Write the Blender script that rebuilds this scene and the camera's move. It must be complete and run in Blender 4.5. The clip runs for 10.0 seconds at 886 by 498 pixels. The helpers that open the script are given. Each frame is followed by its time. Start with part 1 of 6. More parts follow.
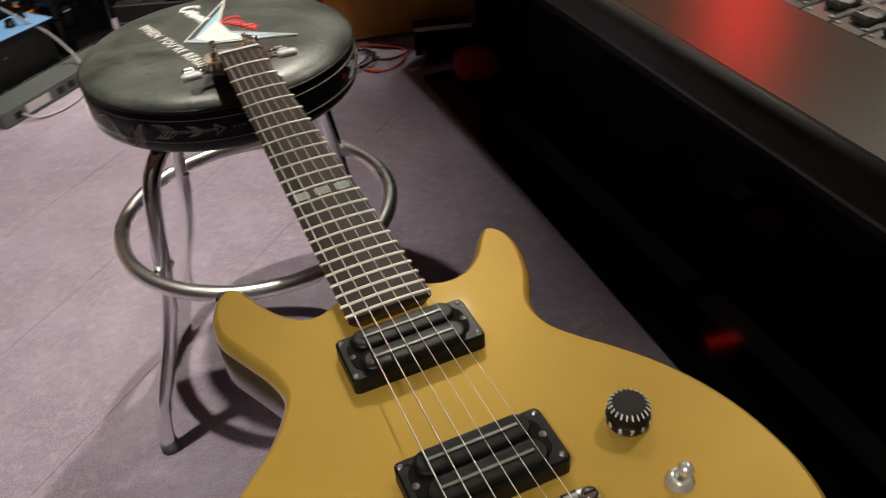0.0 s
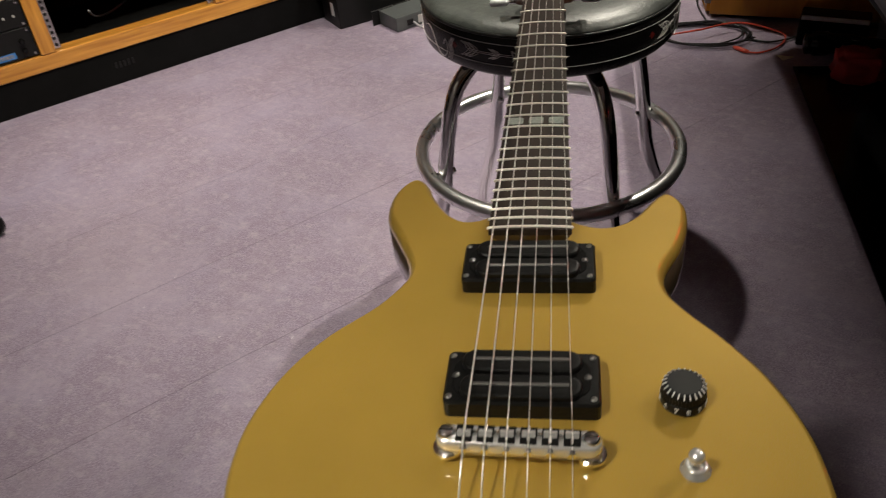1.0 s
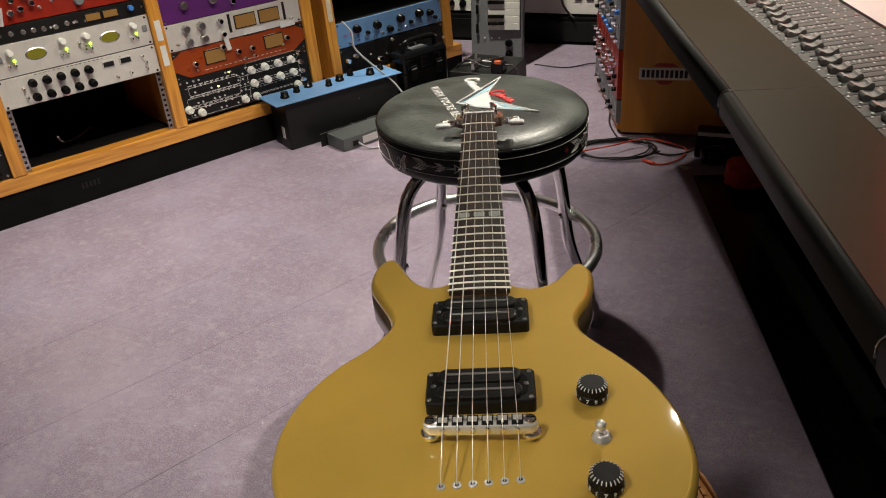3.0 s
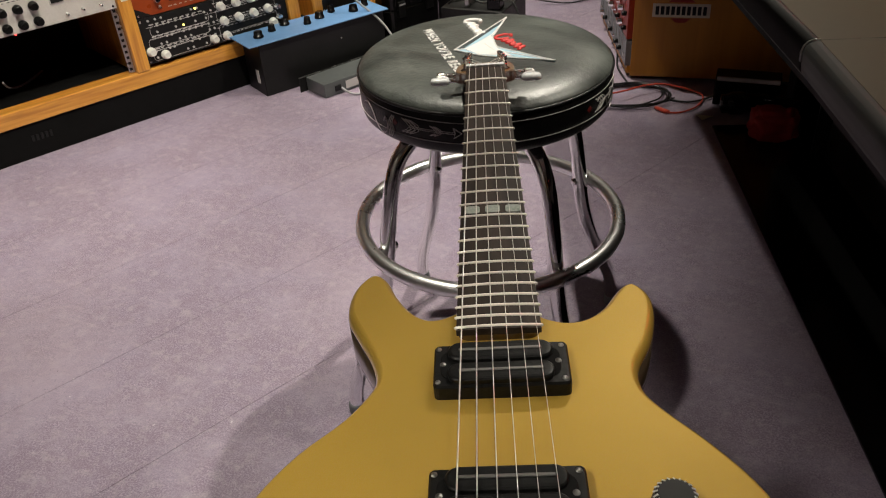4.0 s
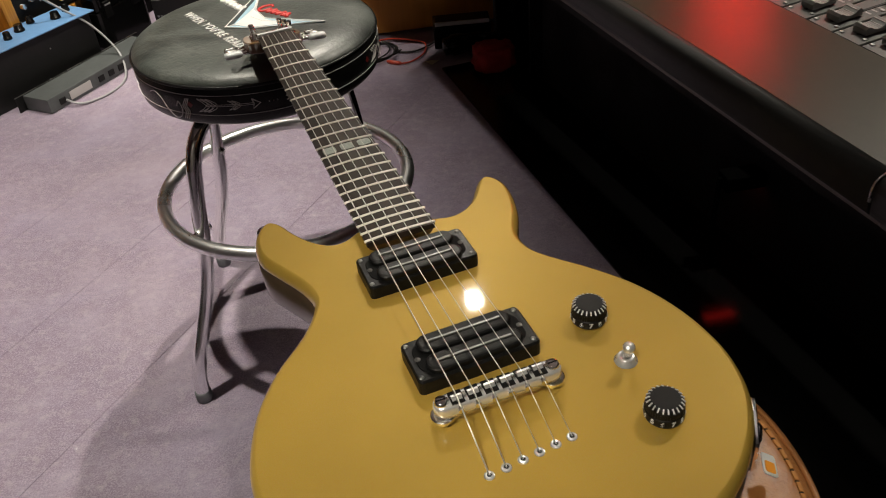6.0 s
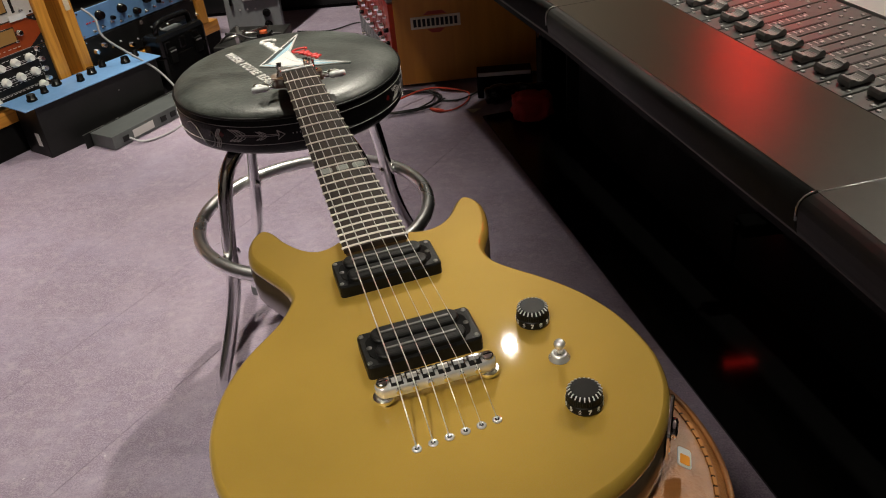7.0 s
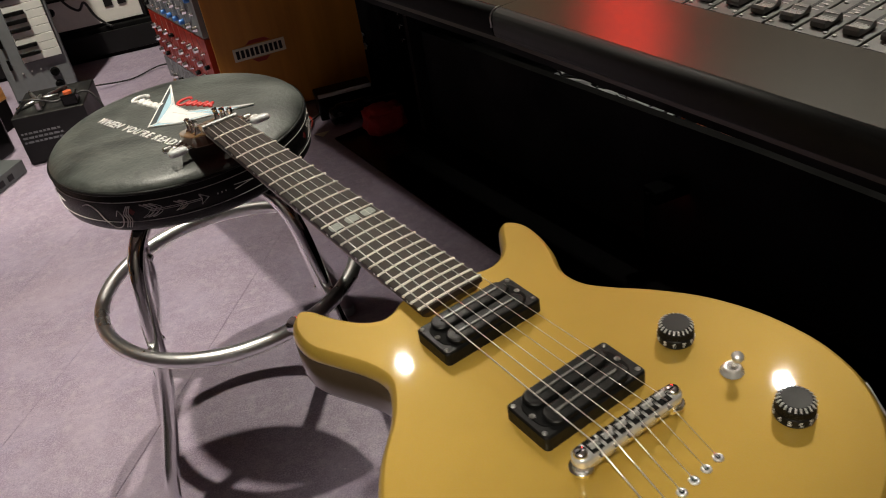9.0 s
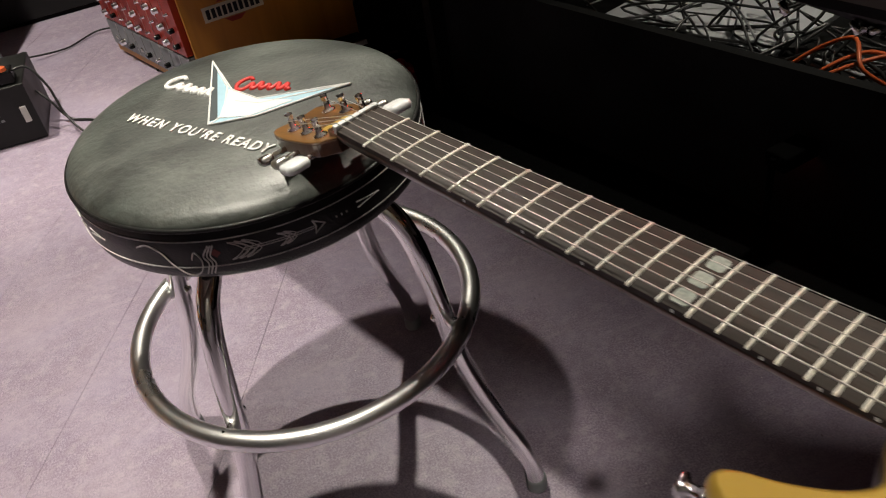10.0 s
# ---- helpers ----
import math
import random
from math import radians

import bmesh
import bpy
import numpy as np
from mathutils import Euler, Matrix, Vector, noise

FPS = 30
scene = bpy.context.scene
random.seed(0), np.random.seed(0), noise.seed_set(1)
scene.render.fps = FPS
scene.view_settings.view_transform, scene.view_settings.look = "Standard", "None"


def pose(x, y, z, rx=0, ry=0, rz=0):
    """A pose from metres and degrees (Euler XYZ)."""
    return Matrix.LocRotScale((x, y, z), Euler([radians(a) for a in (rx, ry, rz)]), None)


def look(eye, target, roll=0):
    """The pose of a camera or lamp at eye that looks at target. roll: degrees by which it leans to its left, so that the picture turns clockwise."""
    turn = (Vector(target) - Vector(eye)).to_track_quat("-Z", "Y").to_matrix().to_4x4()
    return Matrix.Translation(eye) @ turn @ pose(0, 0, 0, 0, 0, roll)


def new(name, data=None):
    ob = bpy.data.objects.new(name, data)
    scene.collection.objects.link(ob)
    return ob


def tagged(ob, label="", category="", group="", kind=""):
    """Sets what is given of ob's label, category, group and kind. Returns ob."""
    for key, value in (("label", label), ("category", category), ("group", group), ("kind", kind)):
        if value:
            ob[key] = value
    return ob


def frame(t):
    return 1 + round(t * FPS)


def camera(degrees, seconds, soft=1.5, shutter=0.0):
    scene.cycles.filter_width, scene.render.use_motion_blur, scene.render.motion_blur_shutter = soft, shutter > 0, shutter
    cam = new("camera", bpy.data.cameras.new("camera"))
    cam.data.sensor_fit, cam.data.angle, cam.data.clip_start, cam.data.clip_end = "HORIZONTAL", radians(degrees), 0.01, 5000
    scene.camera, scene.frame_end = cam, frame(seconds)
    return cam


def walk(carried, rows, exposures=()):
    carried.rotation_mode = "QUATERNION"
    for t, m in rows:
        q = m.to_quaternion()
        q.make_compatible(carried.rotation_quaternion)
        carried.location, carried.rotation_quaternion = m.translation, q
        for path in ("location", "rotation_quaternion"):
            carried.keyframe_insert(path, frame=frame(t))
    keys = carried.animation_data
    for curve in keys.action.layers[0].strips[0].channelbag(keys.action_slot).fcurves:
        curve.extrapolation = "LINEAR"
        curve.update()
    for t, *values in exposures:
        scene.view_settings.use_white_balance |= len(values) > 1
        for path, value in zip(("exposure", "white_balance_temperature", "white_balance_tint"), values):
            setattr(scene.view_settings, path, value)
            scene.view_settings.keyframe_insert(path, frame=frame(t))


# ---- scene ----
cam = camera(56.76, 10.0, 1.0, 0.2)
PATH = [
    (0, (0.0592, 0.0582, 0.9684), (0.0014, 1.6509, -0.2399), -4.99),
    (0.5, (0.1267, 0.1061, 0.9507), (-0.4306, 1.5882, -0.2713), -0.71),
    (1, (0.1996, 0.0444, 0.9578), (-0.6574, 1.3846, -0.2544), -5.62),
    (1.5, (0.2337, -0.1256, 1.0050), (-0.7564, 1.1795, -0.1424), -9.49),
    (2, (0.2861, -0.2024, 1.0522), (-0.6632, 1.2574, 0.0684), -6.81),
    (2.5, (0.2898, -0.1882, 1.0495), (-0.5434, 1.3533, 0.0852), -5.69),
    (4, (0.1617, 0.0629, 0.9760), (-0.5619, 1.5527, -0.1453), -3.90),
    (4.5, (0.1219, 0.1338, 0.9470), (-0.6002, 1.5281, -0.2917), -4.30),
    (5, (0.0728, 0.1106, 0.9705), (-0.4055, 1.5983, -0.2777), -6.10),
    (5.5, (0.0469, 0.0162, 0.9984), (-0.0363, 1.5722, -0.2554), -5.16),
    (7, (0.1538, -0.1270, 0.9950), (-0.0993, 1.5354, -0.0878), -5.83),
    (7.5, (0.1469, -0.1299, 0.9938), (-0.1743, 1.5292, -0.0760), -6.64),
    (8, (0.1412, -0.1162, 1.0001), (-0.2135, 1.5439, -0.0574), -7.84),
    (8.5, (0.0521, -0.0782, 0.9975), (-0.0882, 1.6061, -0.0720), -9.52),
    (9, (-0.0572, -0.0336, 0.9964), (0.1577, 1.6133, -0.1179), -9.78),
    (9.5, (-0.1671, 0.1186, 0.9478), (0.1140, 1.7313, -0.2012), -8.03),
    (10, (-0.2577, 0.3148, 0.9323), (0.1103, 1.8411, -0.3066), -10.29),
]
walk(cam, [(t, look(eye, target, roll)) for t, eye, target, roll in PATH], [(0.0, 0.0), (0.5, -0.04), (1.0, -0.08), (1.5, -0.18), (2.0, -0.04), (2.5, 0.0), (8.5, 0.0), (9.5, 0.1), (10.0, 0.2)])

# ---- light ----
world = bpy.data.worlds.new("room_world")
scene.world = world
world.use_nodes = True
world.node_tree.nodes["Background"].inputs[0].default_value = (0.9, 0.85, 0.8, 1)
world.node_tree.nodes["Background"].inputs[1].default_value = 0.03


def lamp(name, place, watts, colour, radius, aim=None, cone=120.0, blend=0.6):
    data = bpy.data.lights.new(name, "SPOT" if aim else "POINT")
    data.energy, data.color, data.shadow_soft_size = watts, colour, radius
    ob = new(name, data)
    if aim:
        data.spot_size, data.spot_blend = radians(cone), blend
        ob.matrix_basis = look(place, aim)
    else:
        ob.location = place
    return ob


WARM = (1.0, 0.93, 0.79)
RACK_FOOT, RACK_ALONG, RACK_OUT = Vector((-1.84, 1.084, 0)), Vector((0.4249, 0.9052, 0)), Vector((0.9052, -0.4249, 0))
SPOT_X = (-0.51, 0.99, 2.1)
SPOT_B = (-0.012, 1.98, 2.1)
SPOT_C = (1.05, 1.47, 2.1)
# D is an added fill lamp behind the camera, not a known fitting
FILL_D = (-0.4, -0.7, 2.15)
SPOT_F = (-1.05, 2.56, 2.12)
AIM_F = (-0.88, 2.9, 0.1)
SPOT_G = tuple(RACK_FOOT + RACK_ALONG * 0.3 + RACK_OUT * 0.9 + Vector((0, 0, 2.2)))
AIM_G = tuple(RACK_FOOT + RACK_ALONG * 0.33 + RACK_OUT * 0.14)
# E is an added, unseen lamp that lights the wall behind the camera
FILL_E = (-0.9, -1.1, 2.15)
AIM_E = (-1.0, -1.75, 0.5)
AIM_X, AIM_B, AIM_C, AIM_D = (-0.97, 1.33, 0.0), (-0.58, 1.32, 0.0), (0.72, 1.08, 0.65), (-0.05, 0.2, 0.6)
lamp("spot_bulb", SPOT_X, 162, WARM, 0.03, AIM_X, 74, 1.0)
lamp("spot_bulb", SPOT_F, 190, WARM, 0.025, AIM_F, 62, 0.7)
lamp("spot_bulb", SPOT_G, 80, WARM, 0.02, AIM_G, 37, 1.0)
# added fill: gives the chrome a lit wall to mirror
lamp("spot_bulb", FILL_E, 45, WARM, 0.03, AIM_E, 95, 0.8)
lamp("spot_bulb", SPOT_B, 122, WARM, 0.02, AIM_B, 82, 0.8)
# added fill that brightens the gold guitar body
lamp("spot_bulb", FILL_D, 152, WARM, 0.14, AIM_D, 24, 1.0)
lamp("spot_bulb", SPOT_C, 76, WARM, 0.022, AIM_C, 62, 0.6)

# ---- materials ----


def mat(name, colour, rough=0.5, metal=0.0, coat=0.0, vary=0.0, scale=40.0, bump=0.0, bump_scale=200.0, colour2=None, spec=0.5, per_object=0.0, even=False):
    """A principled material with two scales of variation in colour and gloss, and a fine relief."""
    m = bpy.data.materials.new(name)
    m.use_nodes = True
    nt = m.node_tree
    b = nt.nodes["Principled BSDF"]
    b.inputs["Base Color"].default_value = (*colour, 1)
    b.inputs["Roughness"].default_value = rough
    b.inputs["Metallic"].default_value = metal
    b.inputs["Coat Weight"].default_value = coat
    b.inputs["Coat Roughness"].default_value = 0.06
    b.inputs["Specular IOR Level"].default_value = spec
    if vary or colour2 or bump or per_object:
        tc = nt.nodes.new("ShaderNodeTexCoord")
    if vary or colour2:
        n1 = nt.nodes.new("ShaderNodeTexNoise")
        n1.inputs["Scale"].default_value = scale
        n1.inputs["Detail"].default_value = 8
        n2 = nt.nodes.new("ShaderNodeTexNoise")
        n2.inputs["Scale"].default_value = scale / 9
        n2.inputs["Detail"].default_value = 3
        nt.links.new(tc.outputs["Object"], n1.inputs["Vector"])
        nt.links.new(tc.outputs["Object"], n2.inputs["Vector"])
        add = nt.nodes.new("ShaderNodeMath")
        add.operation = "ADD"
        nt.links.new(n1.outputs[0], add.inputs[0])
        nt.links.new(n2.outputs[0], add.inputs[1])
        mr = nt.nodes.new("ShaderNodeMapRange")
        mr.inputs[1].default_value, mr.inputs[2].default_value = 0.65, 1.35
        nt.links.new(add.outputs[0], mr.inputs[0])
        mix = nt.nodes.new("ShaderNodeMix")
        mix.data_type = "RGBA"
        v = vary if vary else 0.0
        c2 = colour2 if colour2 else tuple(c * (1 - v) for c in colour)
        c1 = colour if colour2 else tuple(min(1, c * (1 + v * 0.5)) for c in colour)
        mix.inputs[6].default_value, mix.inputs[7].default_value = (*c1, 1), (*c2, 1)
        nt.links.new(mr.outputs[0], mix.inputs[0])
        out = mix.outputs[2]
        if per_object:
            info = nt.nodes.new("ShaderNodeObjectInfo")
            hs = nt.nodes.new("ShaderNodeHueSaturation")
            mr2 = nt.nodes.new("ShaderNodeMapRange")
            mr2.inputs[3].default_value, mr2.inputs[4].default_value = 1 - per_object, 1 + per_object
            nt.links.new(info.outputs["Random"], mr2.inputs[0])
            nt.links.new(mr2.outputs[0], hs.inputs["Value"])
            nt.links.new(out, hs.inputs["Color"])
            out = hs.outputs[0]
        nt.links.new(out, b.inputs["Base Color"])
        mrr = nt.nodes.new("ShaderNodeMapRange")
        mrr.inputs[1].default_value, mrr.inputs[2].default_value = 0.3, 0.7
        mrr.inputs[3].default_value, mrr.inputs[4].default_value = max(0.02, rough * 0.8), min(1, rough * 1.2)
        nt.links.new(n2.outputs[0], mrr.inputs[0])
        if not even:
            nt.links.new(mrr.outputs[0], b.inputs["Roughness"])
    if bump:
        nb = nt.nodes.new("ShaderNodeTexNoise")
        nb.inputs["Scale"].default_value = bump_scale
        nb.inputs["Detail"].default_value = 4
        nt.links.new(tc.outputs["Object"], nb.inputs["Vector"])
        bp = nt.nodes.new("ShaderNodeBump")
        bp.inputs["Strength"].default_value = bump
        bp.inputs["Distance"].default_value = 0.002
        nt.links.new(nb.outputs[0], bp.inputs["Height"])
        nt.links.new(bp.outputs[0], b.inputs["Normal"])
    return m


def glow(name, colour, strength):
    m = bpy.data.materials.new(name)
    m.use_nodes = True
    b = m.node_tree.nodes["Principled BSDF"]
    b.inputs["Base Color"].default_value = (*colour, 1)
    b.inputs["Emission Color"].default_value = (*colour, 1)
    b.inputs["Emission Strength"].default_value = strength
    return m


def wood(name, dark, light, axis, rough=0.4, coat=0.2, stretch=14.0):
    """Wood with its grain along one axis of the thing."""
    m = mat(name, light, rough, 0, coat)
    nt = m.node_tree
    b = nt.nodes["Principled BSDF"]
    tc = nt.nodes.new("ShaderNodeTexCoord")
    mp = nt.nodes.new("ShaderNodeMapping")
    sc = [stretch * 6] * 3
    sc[axis] = stretch * 0.35
    mp.inputs["Scale"].default_value = sc
    n = nt.nodes.new("ShaderNodeTexNoise")
    n.inputs["Scale"].default_value = 1.0
    n.inputs["Detail"].default_value = 9
    n.inputs["Distortion"].default_value = 0.6
    r = nt.nodes.new("ShaderNodeValToRGB")
    r.color_ramp.elements[0].position, r.color_ramp.elements[1].position = 0.32, 0.68
    r.color_ramp.elements[0].color, r.color_ramp.elements[1].color = (*dark, 1), (*light, 1)
    bp = nt.nodes.new("ShaderNodeBump")
    bp.inputs["Strength"].default_value, bp.inputs["Distance"].default_value = 0.15, 0.001
    nt.links.new(tc.outputs["Object"], mp.inputs["Vector"])
    nt.links.new(mp.outputs[0], n.inputs["Vector"])
    nt.links.new(n.outputs[0], r.inputs[0])
    nt.links.new(r.outputs[0], b.inputs["Base Color"])
    nt.links.new(n.outputs[0], bp.inputs["Height"])
    nt.links.new(bp.outputs[0], b.inputs["Normal"])
    return m


def floor_material():
    """Purple-grey sheet floor: fine speckle, larger scuffed and paler patches, satin polish."""
    m = mat("worn_purple_floor", (0.291, 0.238, 0.32), 0.5)
    nt = m.node_tree
    b = nt.nodes["Principled BSDF"]
    tc = nt.nodes.new("ShaderNodeNewGeometry")
    col = None
    layers = [(330, 4, 0.42, 0.62, (0.2, 0.157, 0.224), (0.385, 0.322, 0.4)), (9, 8, 0.45, 0.75, None, (0.436, 0.366, 0.422)), (28, 8, 0.4, 0.7, None, (0.25, 0.191, 0.245)), (80, 6, 0.4, 0.66, None, (0.2, 0.155, 0.205)), (45, 8, 0.5, 0.7, None, (0.44, 0.385, 0.42)), (4.5, 6, 0.45, 0.7, None, (0.32, 0.28, 0.4)), (2.2, 10, 0.5, 0.72, None, (0.388, 0.313, 0.353)), (130, 6, 0.56, 0.7, None, (0.165, 0.123, 0.181))]
    for sc, det, lo, hi, a, c in layers:
        n = nt.nodes.new("ShaderNodeTexNoise")
        n.inputs["Scale"].default_value, n.inputs["Detail"].default_value = sc, det
        n.inputs["Roughness"].default_value = 0.65
        nt.links.new(tc.outputs["Position"], n.inputs["Vector"])
        r = nt.nodes.new("ShaderNodeMapRange")
        r.inputs[1].default_value, r.inputs[2].default_value = lo, hi
        r.inputs[4].default_value = 1.0 if a else 0.5
        nt.links.new(n.outputs[0], r.inputs[0])
        mx = nt.nodes.new("ShaderNodeMix")
        mx.data_type = "RGBA"
        if a:
            mx.inputs[6].default_value = (*a, 1)
        else:
            nt.links.new(col, mx.inputs[6])
        mx.inputs[7].default_value = (*c, 1)
        nt.links.new(r.outputs[0], mx.inputs[0])
        col = mx.outputs[2]
    # long pale scuffs and small dark grit
    for turn, sx, sy, lo, hi, c, amount in ((35, 3.5, 42, 0.64, 0.72, (0.485, 0.418, 0.469), 0.16), (-50, 5, 60, 0.67, 0.74, (0.456, 0.39, 0.449), 0.13), (0, 120, 120, 0.72, 0.76, (0.0873, 0.0666, 0.0855), 0.8), (0, 75, 75, 0.735, 0.76, (0.601, 0.551, 0.599), 0.7)):
        mp = nt.nodes.new("ShaderNodeMapping")
        mp.inputs["Rotation"].default_value[2] = radians(turn)
        mp.inputs["Scale"].default_value = (sx, sy, 1)
        n = nt.nodes.new("ShaderNodeTexNoise")
        n.inputs["Scale"].default_value, n.inputs["Detail"].default_value = 1.0, 5
        r = nt.nodes.new("ShaderNodeMapRange")
        r.inputs[1].default_value, r.inputs[2].default_value, r.inputs[4].default_value = lo, hi, amount
        mx = nt.nodes.new("ShaderNodeMix")
        mx.data_type = "RGBA"
        mx.inputs[7].default_value = (*c, 1)
        nt.links.new(tc.outputs["Position"], mp.inputs["Vector"])
        nt.links.new(mp.outputs[0], n.inputs["Vector"])
        nt.links.new(n.outputs[0], r.inputs[0])
        nt.links.new(r.outputs[0], mx.inputs[0])
        nt.links.new(col, mx.inputs[6])
        col = mx.outputs[2]
    nt.links.new(col, b.inputs["Base Color"])
    n = nt.nodes.new("ShaderNodeTexNoise")
    n.inputs["Scale"].default_value, n.inputs["Detail"].default_value = 14, 8
    r = nt.nodes.new("ShaderNodeMapRange")
    r.inputs[3].default_value, r.inputs[4].default_value = 0.38, 0.68
    nt.links.new(tc.outputs["Position"], n.inputs["Vector"])
    nt.links.new(n.outputs[0], r.inputs[0])
    nt.links.new(r.outputs[0], b.inputs["Roughness"])
    nb = nt.nodes.new("ShaderNodeTexNoise")
    nb.inputs["Scale"].default_value, nb.inputs["Detail"].default_value = 480, 3
    bp = nt.nodes.new("ShaderNodeBump")
    bp.inputs["Strength"].default_value, bp.inputs["Distance"].default_value = 0.16, 0.001
    nt.links.new(tc.outputs["Position"], nb.inputs["Vector"])
    nt.links.new(nb.outputs[0], bp.inputs["Height"])
    nt.links.new(bp.outputs[0], b.inputs["Normal"])
    return m


def worn_vinyl():
    """Black vinyl rubbed grey in smears and patches, dull where it is worn."""
    m = mat("worn_black_vinyl", (0.01, 0.012, 0.011), 0.46, spec=0.35, bump=0.6, bump_scale=170)
    nt = m.node_tree
    b = nt.nodes["Principled BSDF"]
    tc = nt.nodes.new("ShaderNodeTexCoord")
    col = None
    for sx, sy, lo, hi, amount, c in ((6, 9, 0.42, 0.72, 1.0, (0.08, 0.091, 0.082)), (13, 17, 0.45, 0.75, 0.6, (0.125, 0.134, 0.123)), (60, 60, 0.55, 0.75, 0.6, (0.006, 0.007, 0.007)), (25, 80, 0.58, 0.78, 0.3, (0.2, 0.205, 0.185))):
        mp = nt.nodes.new("ShaderNodeMapping")
        mp.inputs["Rotation"].default_value[2] = radians(35)
        mp.inputs["Scale"].default_value = (sx, sy, sx)
        n = nt.nodes.new("ShaderNodeTexNoise")
        n.inputs["Scale"].default_value, n.inputs["Detail"].default_value, n.inputs["Roughness"].default_value = 1.0, 8, 0.6
        r = nt.nodes.new("ShaderNodeMapRange")
        r.inputs[1].default_value, r.inputs[2].default_value, r.inputs[4].default_value = lo, hi, amount
        mx = nt.nodes.new("ShaderNodeMix")
        mx.data_type = "RGBA"
        mx.inputs[6].default_value, mx.inputs[7].default_value = (0.009, 0.0105, 0.0095, 1), (*c, 1)
        nt.links.new(tc.outputs["Object"], mp.inputs["Vector"])
        nt.links.new(mp.outputs[0], n.inputs["Vector"])
        nt.links.new(n.outputs[0], r.inputs[0])
        nt.links.new(r.outputs[0], mx.inputs[0])
        if col:
            nt.links.new(col, mx.inputs[6])
        col = mx.outputs[2]
    nt.links.new(col, b.inputs["Base Color"])
    b.inputs["Coat Weight"].default_value, b.inputs["Coat Roughness"].default_value = 0.65, 0.37
    return m


def gold_material():
    """Metallic gold car-type paint: fine flake under a clear polished coat."""
    m = mat("gold_paint", (0.405, 0.254, 0.035), 0.45, 0.24, 1.0, spec=0.15)
    nt = m.node_tree
    b = nt.nodes["Principled BSDF"]
    b.inputs["Coat Roughness"].default_value = 0.03
    tc = nt.nodes.new("ShaderNodeTexCoord")
    v = nt.nodes.new("ShaderNodeTexVoronoi")
    v.inputs["Scale"].default_value = 2600
    n = nt.nodes.new("ShaderNodeTexNoise")
    n.inputs["Scale"].default_value, n.inputs["Detail"].default_value = 7, 4
    for x in (v, n):
        nt.links.new(tc.outputs["Object"], x.inputs["Vector"])
    mx = nt.nodes.new("ShaderNodeMix")
    mx.data_type = "RGBA"
    mx.inputs[0].default_value = 0.025
    mx.inputs[6].default_value = (0.405, 0.254, 0.035, 1)
    nt.links.new(v.outputs["Color"], mx.inputs[7])
    hs = nt.nodes.new("ShaderNodeHueSaturation")
    mr = nt.nodes.new("ShaderNodeMapRange")
    mr.inputs[1].default_value, mr.inputs[2].default_value, mr.inputs[3].default_value, mr.inputs[4].default_value = 0.3, 0.7, 0.88, 1.08
    nt.links.new(n.outputs[0], mr.inputs[0])
    nt.links.new(mr.outputs[0], hs.inputs["Value"])
    hs.inputs["Saturation"].default_value = 1.0
    nt.links.new(mx.outputs[2], hs.inputs["Color"])
    nt.links.new(hs.outputs[0], b.inputs["Base Color"])
    # the lacquer is not quite flat
    w = nt.nodes.new("ShaderNodeTexNoise")
    w.inputs["Scale"].default_value, w.inputs["Detail"].default_value = 26, 1.5
    bp = nt.nodes.new("ShaderNodeBump")
    bp.inputs["Strength"].default_value, bp.inputs["Distance"].default_value = 0.13, 0.0007
    nt.links.new(tc.outputs["Object"], w.inputs["Vector"])
    nt.links.new(w.outputs[0], bp.inputs["Height"])
    nt.links.new(bp.outputs[0], b.inputs["Coat Normal"])
    return m


M_FLOOR = floor_material()
M_GOLD = gold_material()
M_SIDES = mat("dark_polished_sides", (0.05, 0.034, 0.02), 0.35, 0.0, 1.0, vary=0.3, scale=30, spec=0.3)
M_BLACK = mat("black_plastic", (0.005, 0.005, 0.005), 0.2, vary=0.3, scale=120, spec=0.2)
M_BLACK_MATT = mat("black_matt", (0.0035, 0.0035, 0.0035), 0.7, vary=0.3, scale=60, bump=0.1, spec=0.12)
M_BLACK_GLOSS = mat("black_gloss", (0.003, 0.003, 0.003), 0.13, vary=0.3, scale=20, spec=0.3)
M_BOBBIN = mat("bobbin_black", (0.006, 0.006, 0.006), 0.38, vary=0.4, scale=160, spec=0.2, bump=0.15, bump_scale=300)
M_KNOB = mat("knob_black", (0.006, 0.006, 0.006), 0.4, vary=0.3, scale=300, spec=0.25)
M_CHROME = mat("chrome", (0.95, 0.95, 0.95), 0.1, 1.0, vary=0.1, scale=25)
M_CHROME_WORN = mat("worn_chrome", (0.97, 0.97, 0.97), 0.3, 1.0, vary=0.12, scale=60, bump=0.05, bump_scale=260)
M_NICKEL = mat("satin_nickel", (0.93, 0.92, 0.9), 0.2, 0.72)
M_STEEL = mat("steel", (0.55, 0.54, 0.52), 0.28, 1.0, vary=0.15, scale=150)
M_BLADE = mat("dull_blade", (0.2, 0.2, 0.19), 0.4, 1.0)
M_FRET = mat("fret_wire", (0.95, 0.91, 0.82), 0.35, 0.25)
M_STRING = mat("string_steel", (0.74, 0.72, 0.68), 0.35, 0.75)
M_EBONY = wood("dark_fingerboard", (0.016, 0.011, 0.009), (0.042, 0.03, 0.023), 1, 0.5, 0.0)
M_EBONY.node_tree.nodes["Principled BSDF"].inputs["Specular IOR Level"].default_value = 0.18
M_NECK = wood("mahogany", (0.035, 0.014, 0.008), (0.09, 0.036, 0.018), 1, 0.3, 0.6)
